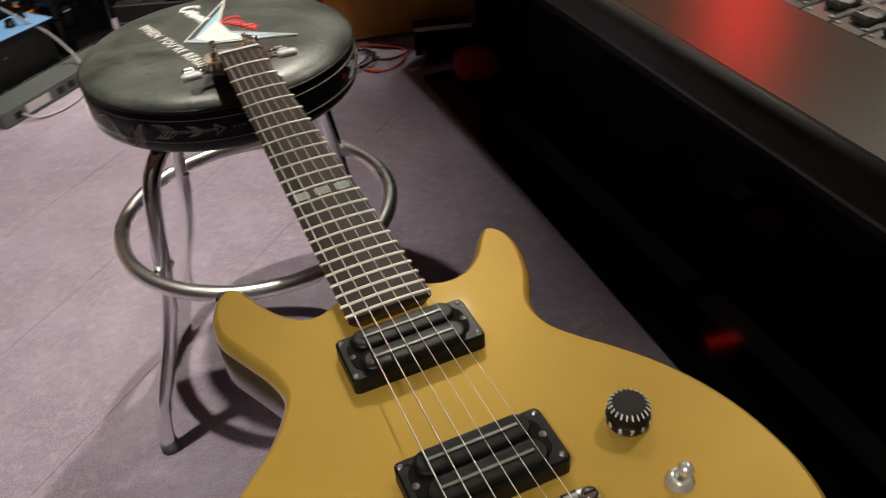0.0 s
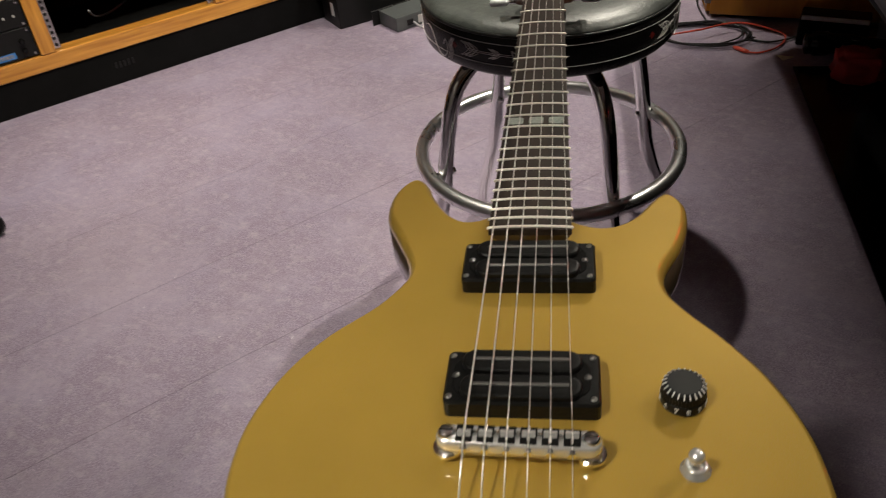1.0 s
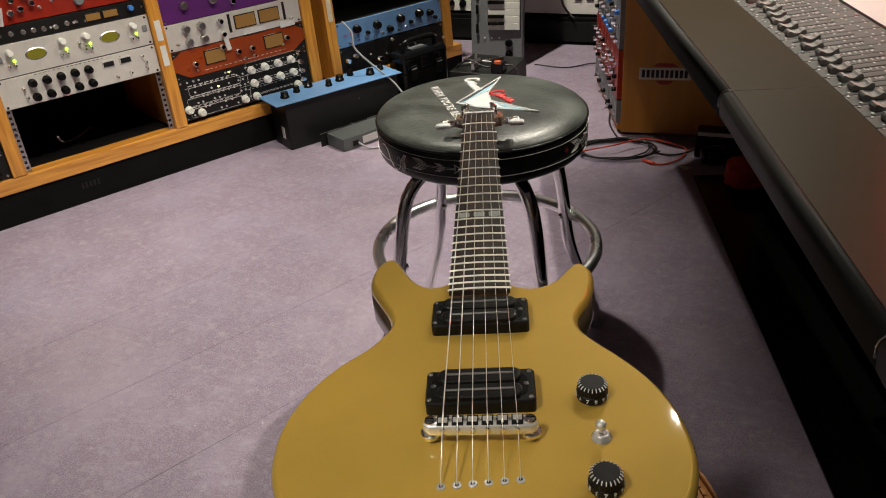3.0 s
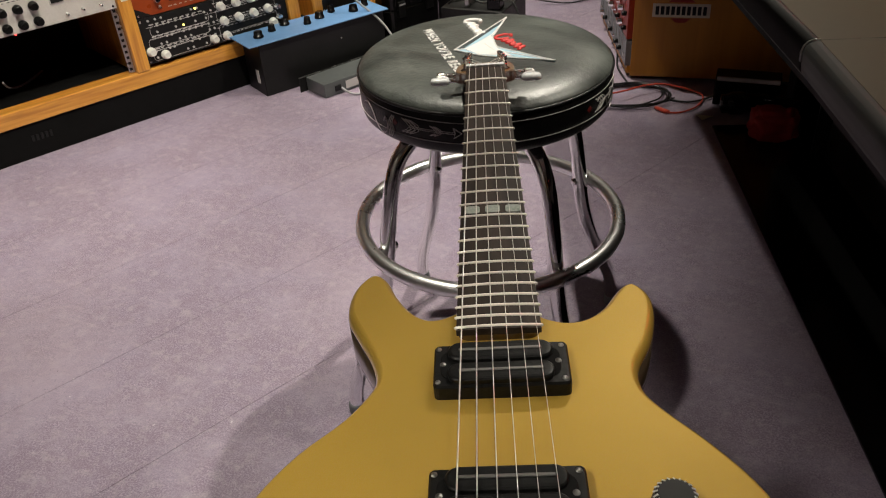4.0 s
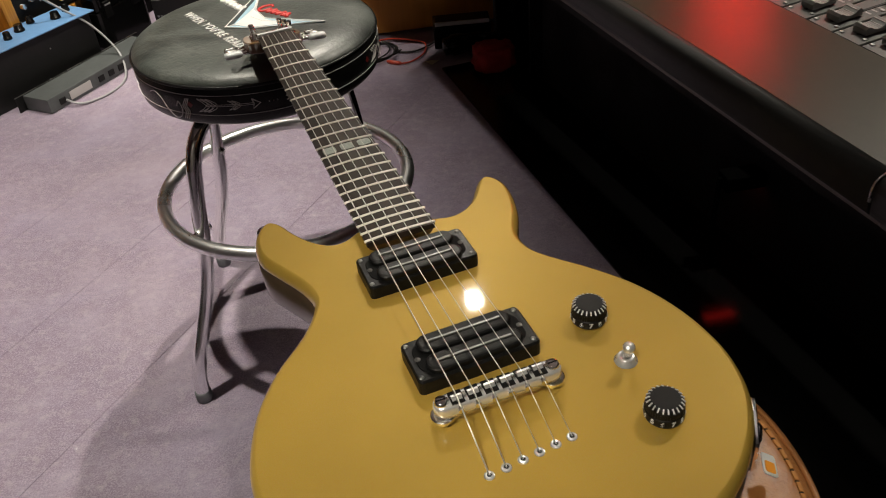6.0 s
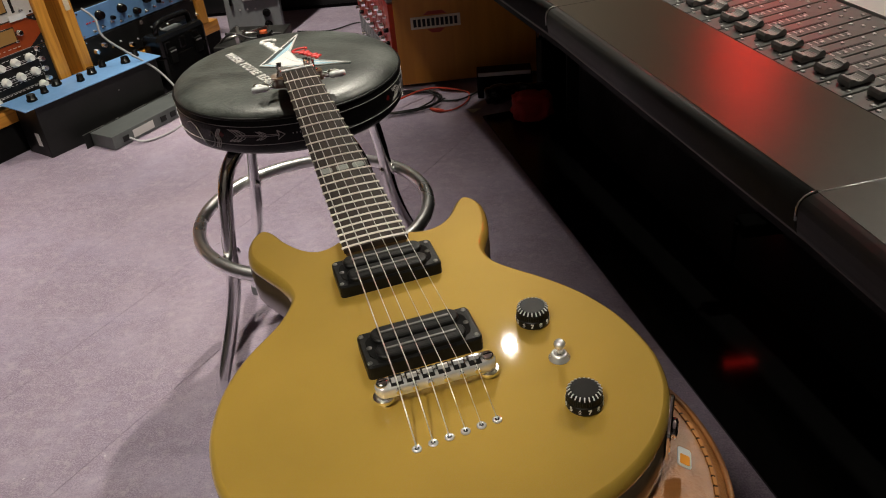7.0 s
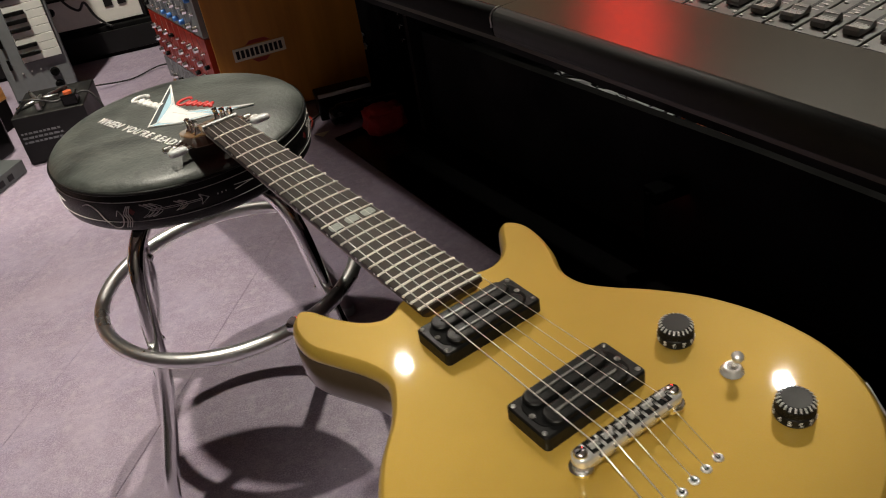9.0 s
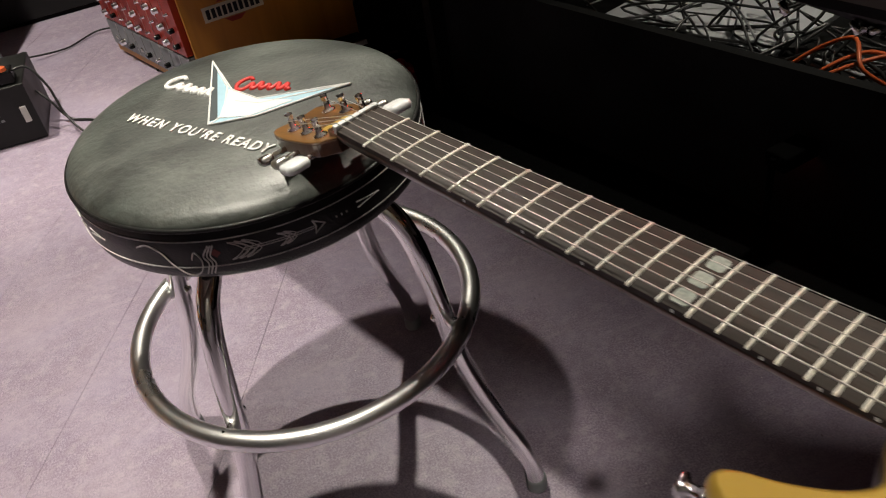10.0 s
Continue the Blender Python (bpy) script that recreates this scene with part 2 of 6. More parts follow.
M_HEAD = wood("amber_maple", (0.08, 0.035, 0.01), (0.22, 0.11, 0.032), 1, 0.3, 0.6)
M_PEARL = mat("pearl", (0.84, 0.87, 0.9), 0.3, 0.0, 0.6, vary=0.3, scale=220)
M_INLAY = mat("pearl_inlay", (0.5, 0.53, 0.48), 0.3, 0.0, 0.3, colour2=(0.22, 0.26, 0.23), scale=500)
M_WHITE = mat("white_ink", (0.6, 0.6, 0.59), 0.5, vary=0.08, scale=90)
M_RED = mat("red_ink", (0.5, 0.025, 0.022), 0.5, vary=0.1, scale=90)
M_RED_DULL = mat("dull_red_ink", (0.16, 0.012, 0.01), 0.5, vary=0.2, scale=90)
M_SKY = mat("pale_blue_ink", (0.27, 0.43, 0.52), 0.5, vary=0.1, scale=90)
M_GREY_INK = mat("grey_ink", (0.45, 0.43, 0.42), 0.5)
M_SILVER_INK = mat("silver_ink", (0.62, 0.6, 0.58), 0.45)
M_VINYL = mat("black_vinyl", (0.007, 0.007, 0.007), 0.34, spec=0.3, vary=0.5, scale=26, bump=0.35, bump_scale=420)
M_VINYL_TOP = worn_vinyl()
M_LEATHER = mat("tan_leather", (0.36, 0.145, 0.042), 0.38, vary=0.4, scale=60, bump=0.35, bump_scale=330)
M_STITCH = mat("orange_thread", (0.42, 0.17, 0.035), 0.7)
M_PINE = wood("orange_pine", (0.38, 0.15, 0.02), (0.64, 0.3, 0.048), 2, 0.33, 0.5)
M_PINE_RAIL = wood("orange_pine_rail", (0.38, 0.15, 0.02), (0.65, 0.305, 0.05), 0, 0.33, 0.5)
M_CAB = wood("cabinet_veneer", (0.4, 0.16, 0.014), (0.5, 0.21, 0.021), 2, 0.45, 0.1, 5)
M_DESK = mat("desk_dark_brown", (0.042, 0.032, 0.017), 0.34, spec=0.4, vary=0.15, scale=120, bump=0.04, bump_scale=1400, even=True)
M_LIP = mat("desk_black_lip", (0.015, 0.015, 0.0145), 0.6, spec=0.28, vary=0.2, scale=120, bump=0.06, bump_scale=900, even=True)
M_GREY = mat("mixer_grey", (0.11, 0.11, 0.105), 0.5, vary=0.2, scale=150, per_object=0.08)
M_CAP = mat("fader_cap_grey", (0.3, 0.3, 0.29), 0.45, vary=0.15, scale=300)
M_SILVER = mat("brushed_silver", (0.62, 0.6, 0.56), 0.42, 0.35, vary=0.1, scale=240)
M_PANEL_BLACK = mat("panel_black", (0.007, 0.007, 0.007), 0.45, vary=0.3, scale=90, spec=0.3)
M_PANEL_RED = mat("panel_red", (0.28, 0.018, 0.007), 0.35, vary=0.15, scale=60)
M_PANEL_ORANGE = mat("panel_orange", (0.26, 0.042, 0.007), 0.3, vary=0.15, scale=60)
M_PANEL_PURPLE = mat("panel_purple", (0.09, 0.014, 0.13), 0.45, vary=0.15, scale=60)
M_PANEL_BLUE = mat("panel_blue", (0.12, 0.25, 0.46), 0.42, vary=0.12, scale=60)
M_PANEL_CREAM = mat("panel_cream", (0.62, 0.52, 0.38), 0.5, vary=0.12, scale=60)
M_PANEL_GREY = mat("panel_grey", (0.17, 0.18, 0.19), 0.45, vary=0.15, scale=60)
M_KNOB_WHITE = mat("white_knob", (0.66, 0.66, 0.62), 0.4)
M_METER = glow("meter_amber", (0.85, 0.42, 0.08), 0.25)
M_METER_DIM = mat("meter_face", (0.27, 0.15, 0.045), 0.3)
M_METER_GREEN = mat("meter_green", (0.18, 0.17, 0.02), 0.25)
M_LED_GREEN = glow("led_green", (0.55, 1.0, 0.05), 3.0)
M_LED_YELLOW = glow("led_yellow", (1.0, 0.85, 0.15), 3.0)
M_LED_RED = glow("led_red", (1.0, 0.05, 0.04), 6.0)
M_WALL = mat("painted_wall", (0.36, 0.345, 0.32), 0.8, vary=0.3, scale=8, bump=0.2)
M_CEIL = mat("pale_ceiling", (0.72, 0.7, 0.67), 0.85, vary=0.15, scale=6, bump=0.2)
M_CABLE = mat("black_cable", (0.012, 0.012, 0.012), 0.4)
M_CABLE_RED = mat("red_cable", (0.55, 0.06, 0.03), 0.4)
M_CABLE_GREY = mat("grey_cable", (0.3, 0.3, 0.31), 0.4)
M_CABLE_ORANGE = mat("orange_cable", (0.5, 0.1, 0.03), 0.35)
M_CABLE_WARM = mat("cream_cable", (0.5, 0.42, 0.3), 0.35)
M_SLIM = mat("slate_metal", (0.075, 0.082, 0.082), 0.4, vary=0.2, scale=60)
M_TAPE = mat("masking_tape", (0.62, 0.56, 0.42), 0.7, vary=0.2, scale=80)

# ---- mesh helpers ----


def obj(name, bm, material, parent=None, label="", smooth=False, m=None):
    me = bpy.data.meshes.new(name)
    bmesh.ops.recalc_face_normals(bm, faces=bm.faces)
    for f in bm.faces:
        f.smooth = smooth
    bm.to_mesh(me)
    bm.free()
    me.materials.append(material)
    ob = new(name, me)
    if m is not None:
        ob.matrix_basis = m
    if parent:
        ob.parent = parent
    if label:
        ob["label"] = label
    return ob


def part(name, bm, material, parent, label="", smooth=False, m=None):
    return obj(name, bm, material, parent, label, smooth, m)


def share(name, data, parent, m):
    """One more object on a mesh that exists."""
    ob = new(name, data)
    ob.matrix_basis = m
    ob.parent = parent
    return ob


def thing(name, m, label, category, group="", kind=""):
    ob = new(name)
    ob.empty_display_size = 0.05
    ob.matrix_basis = m
    return tagged(ob, label, category, group, kind)


def block(x0, x1, y0, y1, z0, z1, bevel=0.0, seg=2, bm=None):
    bm = bm or bmesh.new()
    r = bmesh.ops.create_cube(bm, size=1.0, matrix=Matrix.Translation(((x0 + x1) / 2, (y0 + y1) / 2, (z0 + z1) / 2)) @ Matrix.Diagonal((x1 - x0, y1 - y0, z1 - z0, 1)))
    if bevel:
        es = list({e for v in r["verts"] for e in v.link_edges})
        bmesh.ops.bevel(bm, geom=es, offset=bevel, segments=seg, profile=0.5, affect="EDGES")
    return bm


def lathe(profile, n=32, bm=None, m=None):
    """A body turned about z from (radius, height) pairs."""
    bm = bm or bmesh.new()
    rows = []
    for r, z in profile:
        if r < 1e-6:
            rows.append([bm.verts.new((0, 0, z))])
        else:
            rows.append([bm.verts.new((r * math.cos(2 * math.pi * i / n), r * math.sin(2 * math.pi * i / n), z)) for i in range(n)])
    vs = [v for row in rows for v in row]
    for a, b in zip(rows, rows[1:]):
        for i in range(n):
            j = (i + 1) % n
            if len(a) == 1 and len(b) == 1:
                continue
            if len(a) == 1:
                bm.faces.new((a[0], b[i], b[j]))
            elif len(b) == 1:
                bm.faces.new((a[i], a[j], b[0]))
            else:
                bm.faces.new((a[i], a[j], b[j], b[i]))
    for row in (rows[0], rows[-1]):
        if len(row) > 2:
            bm.faces.new(row)
    if m is not None:
        bmesh.ops.transform(bm, matrix=m, verts=vs)
    return bm


def spline(pts, n=8, closed=False):
    """Points on a smooth curve through pts (Catmull-Rom)."""
    P = [Vector(p) for p in pts]
    k = len(P)
    out = []
    for i in range(k if closed else k - 1):
        a, b, c, d = (P[(i + j) % k] if closed else P[min(max(i + j, 0), k - 1)] for j in (-1, 0, 1, 2))
        for s in range(n):
            t = s / n
            out.append(0.5 * ((2 * b) + (c - a) * t + (2 * a - 5 * b + 4 * c - d) * t * t + (3 * b - a - 3 * c + d) * t ** 3))
    if not closed:
        out.append(P[-1])
    return out


def tube(pts, radius, n=8, closed=False, bm=None):
    """A tube along points; radius may be a list."""
    bm = bm or bmesh.new()
    P = [Vector(p) for p in pts]
    k = len(P)
    rows, up = [], None
    for i in range(k):
        a = P[(i - 1) % k] if closed or i else P[0]
        b = P[(i + 1) % k] if closed or i < k - 1 else P[-1]
        d = (b - a).normalized()
        if up is None:
            up = d.orthogonal().normalized()
        up = (up - d * up.dot(d))
        if up.length < 1e-6:
            up = d.orthogonal()
        up.normalize()
        w = d.cross(up)
        r = radius[i] if isinstance(radius, (list, tuple)) else radius
        rows.append([bm.verts.new(P[i] + r * (math.cos(2 * math.pi * j / n) * up + math.sin(2 * math.pi * j / n) * w)) for j in range(n)])
    last = list(zip(rows, rows[1:]))
    if closed:
        # close on the best matching vertex
        off = min(range(n), key=lambda o: (rows[-1][0].co - rows[0][o].co).length)
        last.append((rows[-1], rows[0][off:] + rows[0][:off]))
    for a, b in last:
        for j in range(n):
            bm.faces.new((a[j], a[(j + 1) % n], b[(j + 1) % n], b[j]))
    if not closed:
        bm.faces.new(rows[0]), bm.faces.new(rows[-1])
    return bm


def prism(outline, z0, z1, bm=None):
    """A plate with a flat outline (counter-clockwise x, y) between two heights."""
    bm = bm or bmesh.new()
    lo = [bm.verts.new((x, y, z0)) for x, y in outline]
    hi = [bm.verts.new((x, y, z1)) for x, y in outline]
    k = len(outline)
    fs = [bm.faces.new(hi), bm.faces.new(lo[::-1])]
    for f in fs:
        f.normal_update()
    for i in range(k):
        bm.faces.new((lo[i], lo[(i + 1) % k], hi[(i + 1) % k], hi[i]))
    if k > 4:
        bmesh.ops.triangulate(bm, faces=fs)
    return bm


def rounded(x0, x1, y0, y1, r, n=5):
    """A rectangle with rounded corners, as an outline."""
    out = []
    for cx, cy, a in ((x1 - r, y1 - r, 0), (x0 + r, y1 - r, 90), (x0 + r, y0 + r, 180), (x1 - r, y0 + r, 270)):
        for i in range(n + 1):
            t = radians(a + 90 * i / n)
            out.append((cx + r * math.cos(t), cy + r * math.sin(t)))
    return out


def inset(outline, d):
    """The outline moved inward by d."""
    k = len(outline)
    out = []
    for i in range(k):
        a, b, c = Vector(outline[i - 1]), Vector(outline[i]), Vector(outline[(i + 1) % k])
        t = (c - a).normalized()
        out.append((b.x - t.y * d, b.y + t.x * d))
    return out


def shell(outline, profile, bm=None):
    """A solid plate with shaped edges: profile of (inset, height), from the bottom face to the top face."""
    bm = bm or bmesh.new()
    rows = [[bm.verts.new((x, y, z)) for x, y in inset(outline, d)] for d, z in profile]
    k = len(outline)
    for a, b in zip(rows, rows[1:]):
        for i in range(k):
            bm.faces.new((a[i], a[(i + 1) % k], b[(i + 1) % k], b[i]))
    fs = [bm.faces.new(rows[-1]), bm.faces.new(rows[0][::-1])]
    for f in fs:
        f.normal_update()
    bmesh.ops.triangulate(bm, faces=fs)
    return bm


def letters(text, size, depth=0.0004, spacing=1.0, shear=0.0, bold=0.0):
    """A mesh of built-in letters, from its lower left corner, facing +z."""
    c = bpy.data.curves.new("letters", "FONT")
    c.body, c.size, c.extrude, c.space_character, c.shear, c.offset = text, size, depth, spacing, shear, bold
    o = new("letters", c)
    bpy.context.view_layer.update()
    me = bpy.data.meshes.new_from_object(o.evaluated_get(bpy.context.evaluated_depsgraph_get()))
    bpy.data.objects.remove(o)
    bpy.data.curves.remove(c)
    bm = bmesh.new()
    bm.from_mesh(me)
    bpy.data.meshes.remove(me)
    return bm


def frame_of(origin, x, z):
    """A pose from its origin and the directions of its x and z axes."""
    x, z = Vector(x).normalized(), Vector(z).normalized()
    y = z.cross(x).normalized()
    z = x.cross(y)
    m = Matrix((x, y, z)).transposed().to_4x4()
    m.translation = origin
    return m


# ---- room ----
FX0, FX1, FY0, FY1 = -3.0, 2.4, -1.9, 3.75


def room():
    base = obj("floor", block(FX0, FX1, FY0, FY1, -0.12, -0.006), M_BLACK_MATT)
    tagged(base, "worn purple-grey sheet floor with thin seams", "floor", kind="structure")
    for name, a in (("wall_west", (FX0 - 0.15, FX0, FY0, FY1, -0.12, 2.45)), ("wall_east", (FX1, FX1 + 0.15, FY0, FY1, -0.12, 2.45)),
                    ("wall_north", (FX0 - 0.15, FX1 + 0.15, FY1, FY1 + 0.15, -0.12, 2.45)), ("wall_south", (FX0 - 0.15, FX1 + 0.15, FY0 - 0.15, FY0, -0.12, 2.45))):
        tagged(obj(name, block(*a), M_WALL), "plain painted studio wall", "wall", kind="structure")
    tagged(obj("ceiling", block(FX0 - 0.15, FX1 + 0.15, FY0 - 0.15, FY1 + 0.15, 2.45, 2.6), M_CEIL), "plain pale studio ceiling", "ceiling", kind="structure")
    return base


FLOOR = room()

# ---- guitar ----
GUITAR = frame_of((0.0752, 0.2934, 0.6093), (0.92439, 0.38104, 0.01756), (-0.01048, -0.02063, 0.99973))
SCALE = 0.64


def fret_y(n):
    return SCALE * 2 ** (-n / 12)


def body_outline():
    """A double-cut body, its two halves alike but for the longer bass horn."""
    right = [(0.0, -0.138), (0.05, -0.132), (0.091, -0.118), (0.123, -0.094), (0.1435, -0.066), (0.1535, -0.036), (0.155, -0.008), (0.1505, 0.024), (0.138, 0.058), (0.119, 0.088), (0.1, 0.112), (0.0895, 0.13), (0.089, 0.151), (0.1005, 0.175), (0.107, 0.195), (0.11, 0.213), (0.109, 0.2255), (0.104, 0.235), (0.0975, 0.2388), (0.0905, 0.236), (0.083, 0.2265), (0.073, 0.2115), (0.061, 0.2015), (0.049, 0.1985), (0.038, 0.2015), (0.0305, 0.206), (0.021, 0.2105), (0.008, 0.2135), (-0.007, 0.2155), (-0.02, 0.216)]
    left = [(-0.03, 0.2135), (-0.0385, 0.2085), (-0.048, 0.207), (-0.0575, 0.213), (-0.0665, 0.2245), (-0.0745, 0.239), (-0.0805, 0.2535), (-0.087, 0.2615), (-0.0945, 0.2625), (-0.102, 0.2555), (-0.1075, 0.2435), (-0.1095, 0.2285), (-0.1075, 0.2125), (-0.0985, 0.193), (-0.0875, 0.17), (-0.0825, 0.151), (-0.0855, 0.137), (-0.1, 0.114), (-0.1255, 0.087), (-0.145, 0.056), (-0.1565, 0.02), (-0.158, -0.01), (-0.154, -0.036), (-0.1435, -0.061), (-0.129, -0.083), (-0.108, -0.106), (-0.08, -0.123), (-0.045, -0.134)]
    return [(p.x, p.y) for p in spline([(x, y, 0) for x, y in right + left], 4, True)]


def pickup(root, y0, y1, tall):
    p = part("pickup", shell(rounded(-0.0425, 0.0435, y0, y1, 0.0035, 3), [(0.0, 0.0), (0.0, tall - 0.0015), (0.0012, tall), (0.0045, tall)]), M_BOBBIN, root, "black twin-blade humbucking pickup in a black ring")
    cy = (y0 + y1) / 2
    part("pickup_well", shell(rounded(-0.038, 0.038, y0 + 0.006, y1 - 0.006, 0.008, 5), [(0, tall - 0.002), (0, tall + 0.0004), (0.0005, tall + 0.0007)]), M_BLACK_MATT, p)
    for i, dy in enumerate((-0.0095, 0.0095)):
        part("bobbin", shell(rounded(-0.0335, 0.0335, cy + dy - 0.0082, cy + dy + 0.0082, 0.0079, 7), [(0, tall - 0.001), (0, tall + 0.003), (0.001, tall + 0.004), (0.0025, tall + 0.0042)]), M_BOBBIN, p, smooth=False)
        part("blade", block(-0.0265, 0.0265, cy + dy - 0.0011, cy + dy + 0.0011, tall, tall + 0.0052, 0.0004, 1), M_BLADE, p, "dull steel blade")
    for sx in (-1, 1):
        for sy in (y0 + 0.0045, y1 - 0.0045):
            part("screw", lathe([(0.0019, tall - 0.001), (0.0019, tall + 0.0003), (0.001, tall + 0.0009), (0, tall + 0.001)], 10, m=Matrix.Translation((sx * 0.0395, sy, 0))), M_BLADE, p)
        part("height_screw", lathe([(0.0021, tall), (0.0021, tall + 0.001), (0.0, tall + 0.0016)], 10, m=Matrix.Translation((sx * 0.0365, cy, 0))), M_BLADE, p)


def control_knob(root, x, y, turn):
    prof = [(0.0, 0.0015), (0.0134, 0.0015), (0.0138, 0.003), (0.0136, 0.0078), (0.0129, 0.0086), (0.0125, 0.0138), (0.0116, 0.0158), (0.0098, 0.0168), (0.0, 0.0168)]
    k = part("control_knob", lathe(prof, 48), M_KNOB, root, "black barrel knob with white numerals and ticks", False, pose(x, y, 0, 0, 0, turn) @ Matrix.Scale(0.9, 4))
    bm = bmesh.new()
    for i in range(44):
        a = 2 * math.pi * i / 44
        block(-0.0005, 0.0005, -0.0005, 0.0005, 0.0, 0.0046, bm=bm)
        bm.verts.ensure_lookup_table()
        bmesh.ops.transform(bm, matrix=Matrix.Rotation(a, 4, "Z") @ Matrix.Translation((0.0127, 0, 0.0089)) @ Matrix.Rotation(-0.08, 4, "Y"), verts=bm.verts[-8:])
    part("knurling", bm, M_KNOB, k)
    for i in range(11):
        a = radians(-150 + 30 * i)
        bm = letters(str(i), 0.0054, 0.0002, bold=0.00015)
        bmesh.ops.translate(bm, vec=(-0.002 - (0.0018 if i > 9 else 0), 0, 0), verts=bm.verts)
        part("numeral", bm, M_WHITE, k, m=Matrix.Rotation(a - math.pi / 2, 4, "Z") @ Matrix.Translation((0, -0.01385, 0.0034)) @ Matrix.Rotation(radians(87), 4, "X"))
    for i in range(22):
        a = radians(360 / 22 * i)
        part("tick", block(-0.00045, 0.00045, -0.0017, 0.0017, -0.0002, 0.0004), M_WHITE, k, m=Matrix.Rotation(a, 4, "Z") @ Matrix.Translation((0, -0.0115, 0.0157)) @ Matrix.Rotation(radians(42), 4, "X"))


def guitar():
    g = thing("electric_guitar", GUITAR, "gold-painted double-cut electric guitar laid across two stools", "guitar")
    out = body_outline()
    body = part("body", shell(out, [(0.006, -0.047), (0.0015, -0.0458), (0.0, -0.0415), (0.0, -0.0102)]), M_SIDES, g, "dark polished back and sides", True)
    top = part("body_top", shell(out, [(0.0, -0.0101), (0.0, -0.0084), (0.0006, -0.0058), (0.0016, -0.0036), (0.003, -0.0018), (0.0044, -0.0006), (0.0056, 0.0)]), M_GOLD, body, "glossy metallic gold top", True)
    for f in top.data.polygons:
        f.use_smooth = f.normal.z < 0.9995
    # neck and fingerboard
    def width(y):
        return 0.0215 + (0.0285 - 0.0215) * (SCALE - y) / (SCALE - 0.176)
    e0 = 0.1765
    # the neck is set back by a degree from the plane of the top
    back = Matrix.Translation((0, 0.178, 0.0018)) @ Matrix.Rotation(radians(-1.03), 4, "X") @ Matrix.Translation((0, -0.178, 0))
    bm = bmesh.new()
    rows = []
    for y in np.linspace(0.179, 0.655, 24):
        w = width(y) - 0.0006
        deep = 0.017 if y > 0.24 else 0.010
        rows.append([bm.verts.new((w * math.cos(t), y, 0.0052 - deep * abs(math.sin(t)) ** 0.8)) for t in np.linspace(math.pi, 2 * math.pi, 13)])
    for a, b in zip(rows, rows[1:]):
        for i in range(12):
            bm.faces.new((a[i], a[i + 1], b[i + 1], b[i]))
        bm.faces.new((a[0], b[0], b[-1], a[-1]))
    bm.faces.new(rows[0]), bm.faces.new(rows[-1])
    neck = part("neck", bm, M_NECK, g, "dark mahogany neck", True, back)
    bm = bmesh.new()
    rows = []
    for y in np.linspace(e0, SCALE + 0.002, 12):
        w = width(y)
        prof = [(-w, 0.0052), (-w, 0.0092)] + [(w * s, 0.0094 + 0.0011 * (1 - s * s)) for s in (-0.97, -0.6, -0.3, 0, 0.3, 0.6, 0.97)] + [(w, 0.0092), (w, 0.0052)]
        rows.append([bm.verts.new((x, y, z)) for x, z in prof])
    for a, b in zip(rows, rows[1:]):
        for i in range(len(a)):
            j = (i + 1) % len(a)
            bm.faces.new((a[i], a[j], b[j], b[i]))
    bm.faces.new(rows[0]), bm.faces.new(rows[-1])
    board = part("fingerboard", bm, M_EBONY, neck, "near-black fingerboard")
    for n in range(1, 23):
        y, w = fret_y(n), width(fret_y(n)) + 0.0002
        pts = [(-w - 0.0006, y, 0.0088)] + [(w * s, y, 0.0094 + 0.0011 * (1 - s * s)) for s in (-1, -0.75, -0.5, -0.25, 0, 0.25, 0.5, 0.75, 1)] + [(w + 0.0006, y, 0.0088)]
        part("fret", tube(pts, 0.0012, 6), M_FRET, neck, smooth=True)
    part("nut", block(-0.0216, 0.0216, SCALE, SCALE + 0.005, 0.005, 0.0128, 0.0008), M_PEARL, neck, "off-white nut")
    ya, yb = fret_y(12) + 0.004, fret_y(11) - 0.004
    for cx in (-0.0165, 0.0, 0.0165):
        part("inlay", prism(rounded(cx - 0.006, cx + 0.006, ya, yb, 0.0026, 4), 0.0094, 0.0109 - 0.9 * abs(cx) ** 2 / 0.0265 ** 2 * 0.0011), M_INLAY, neck, "square pearl inlay at the twelfth fret")
    for n in (3, 5, 7, 9, 12, 15, 17, 19, 21):
        y = (fret_y(n) + fret_y(n - 1)) / 2
        part("side_dot", block(-width(y) - 0.0003, -width(y) + 0.001, y - 0.001, y + 0.001, 0.0062, 0.0082), M_WHITE, neck)
    # head, set back from the nut
    tip = back @ Matrix.Translation((0, SCALE + 0.004, 0.002)) @ Matrix.Rotation(radians(-15), 4, "X")
    ho = spline([(-0.0215, 0, 0), (-0.027, 0.008, 0), (-0.034, 0.02, 0), (-0.0345, 0.06, 0), (-0.03, 0.092, 0), (-0.021, 0.106, 0), (0, 0.101, 0), (0.021, 0.106, 0), (0.03, 0.092, 0), (0.0345, 0.06, 0), (0.034, 0.02, 0), (0.027, 0.008, 0), (0.0215, 0, 0)], 4)
    ho = [(p.x, p.y) for p in ho][::-1]
    head = part("headstock", shell(ho, [(0.001, -0.0135), (0, -0.0125), (0, -0.0025), (0.0004, -0.0021)]), M_NECK, g, "dark headstock with an amber face and chrome tuners", m=tip)
    part("head_veneer", shell(ho, [(0.0004, -0.002), (0.0002, -0.0006), (0.001, 0.0)]), M_HEAD, head, "amber wooden face")
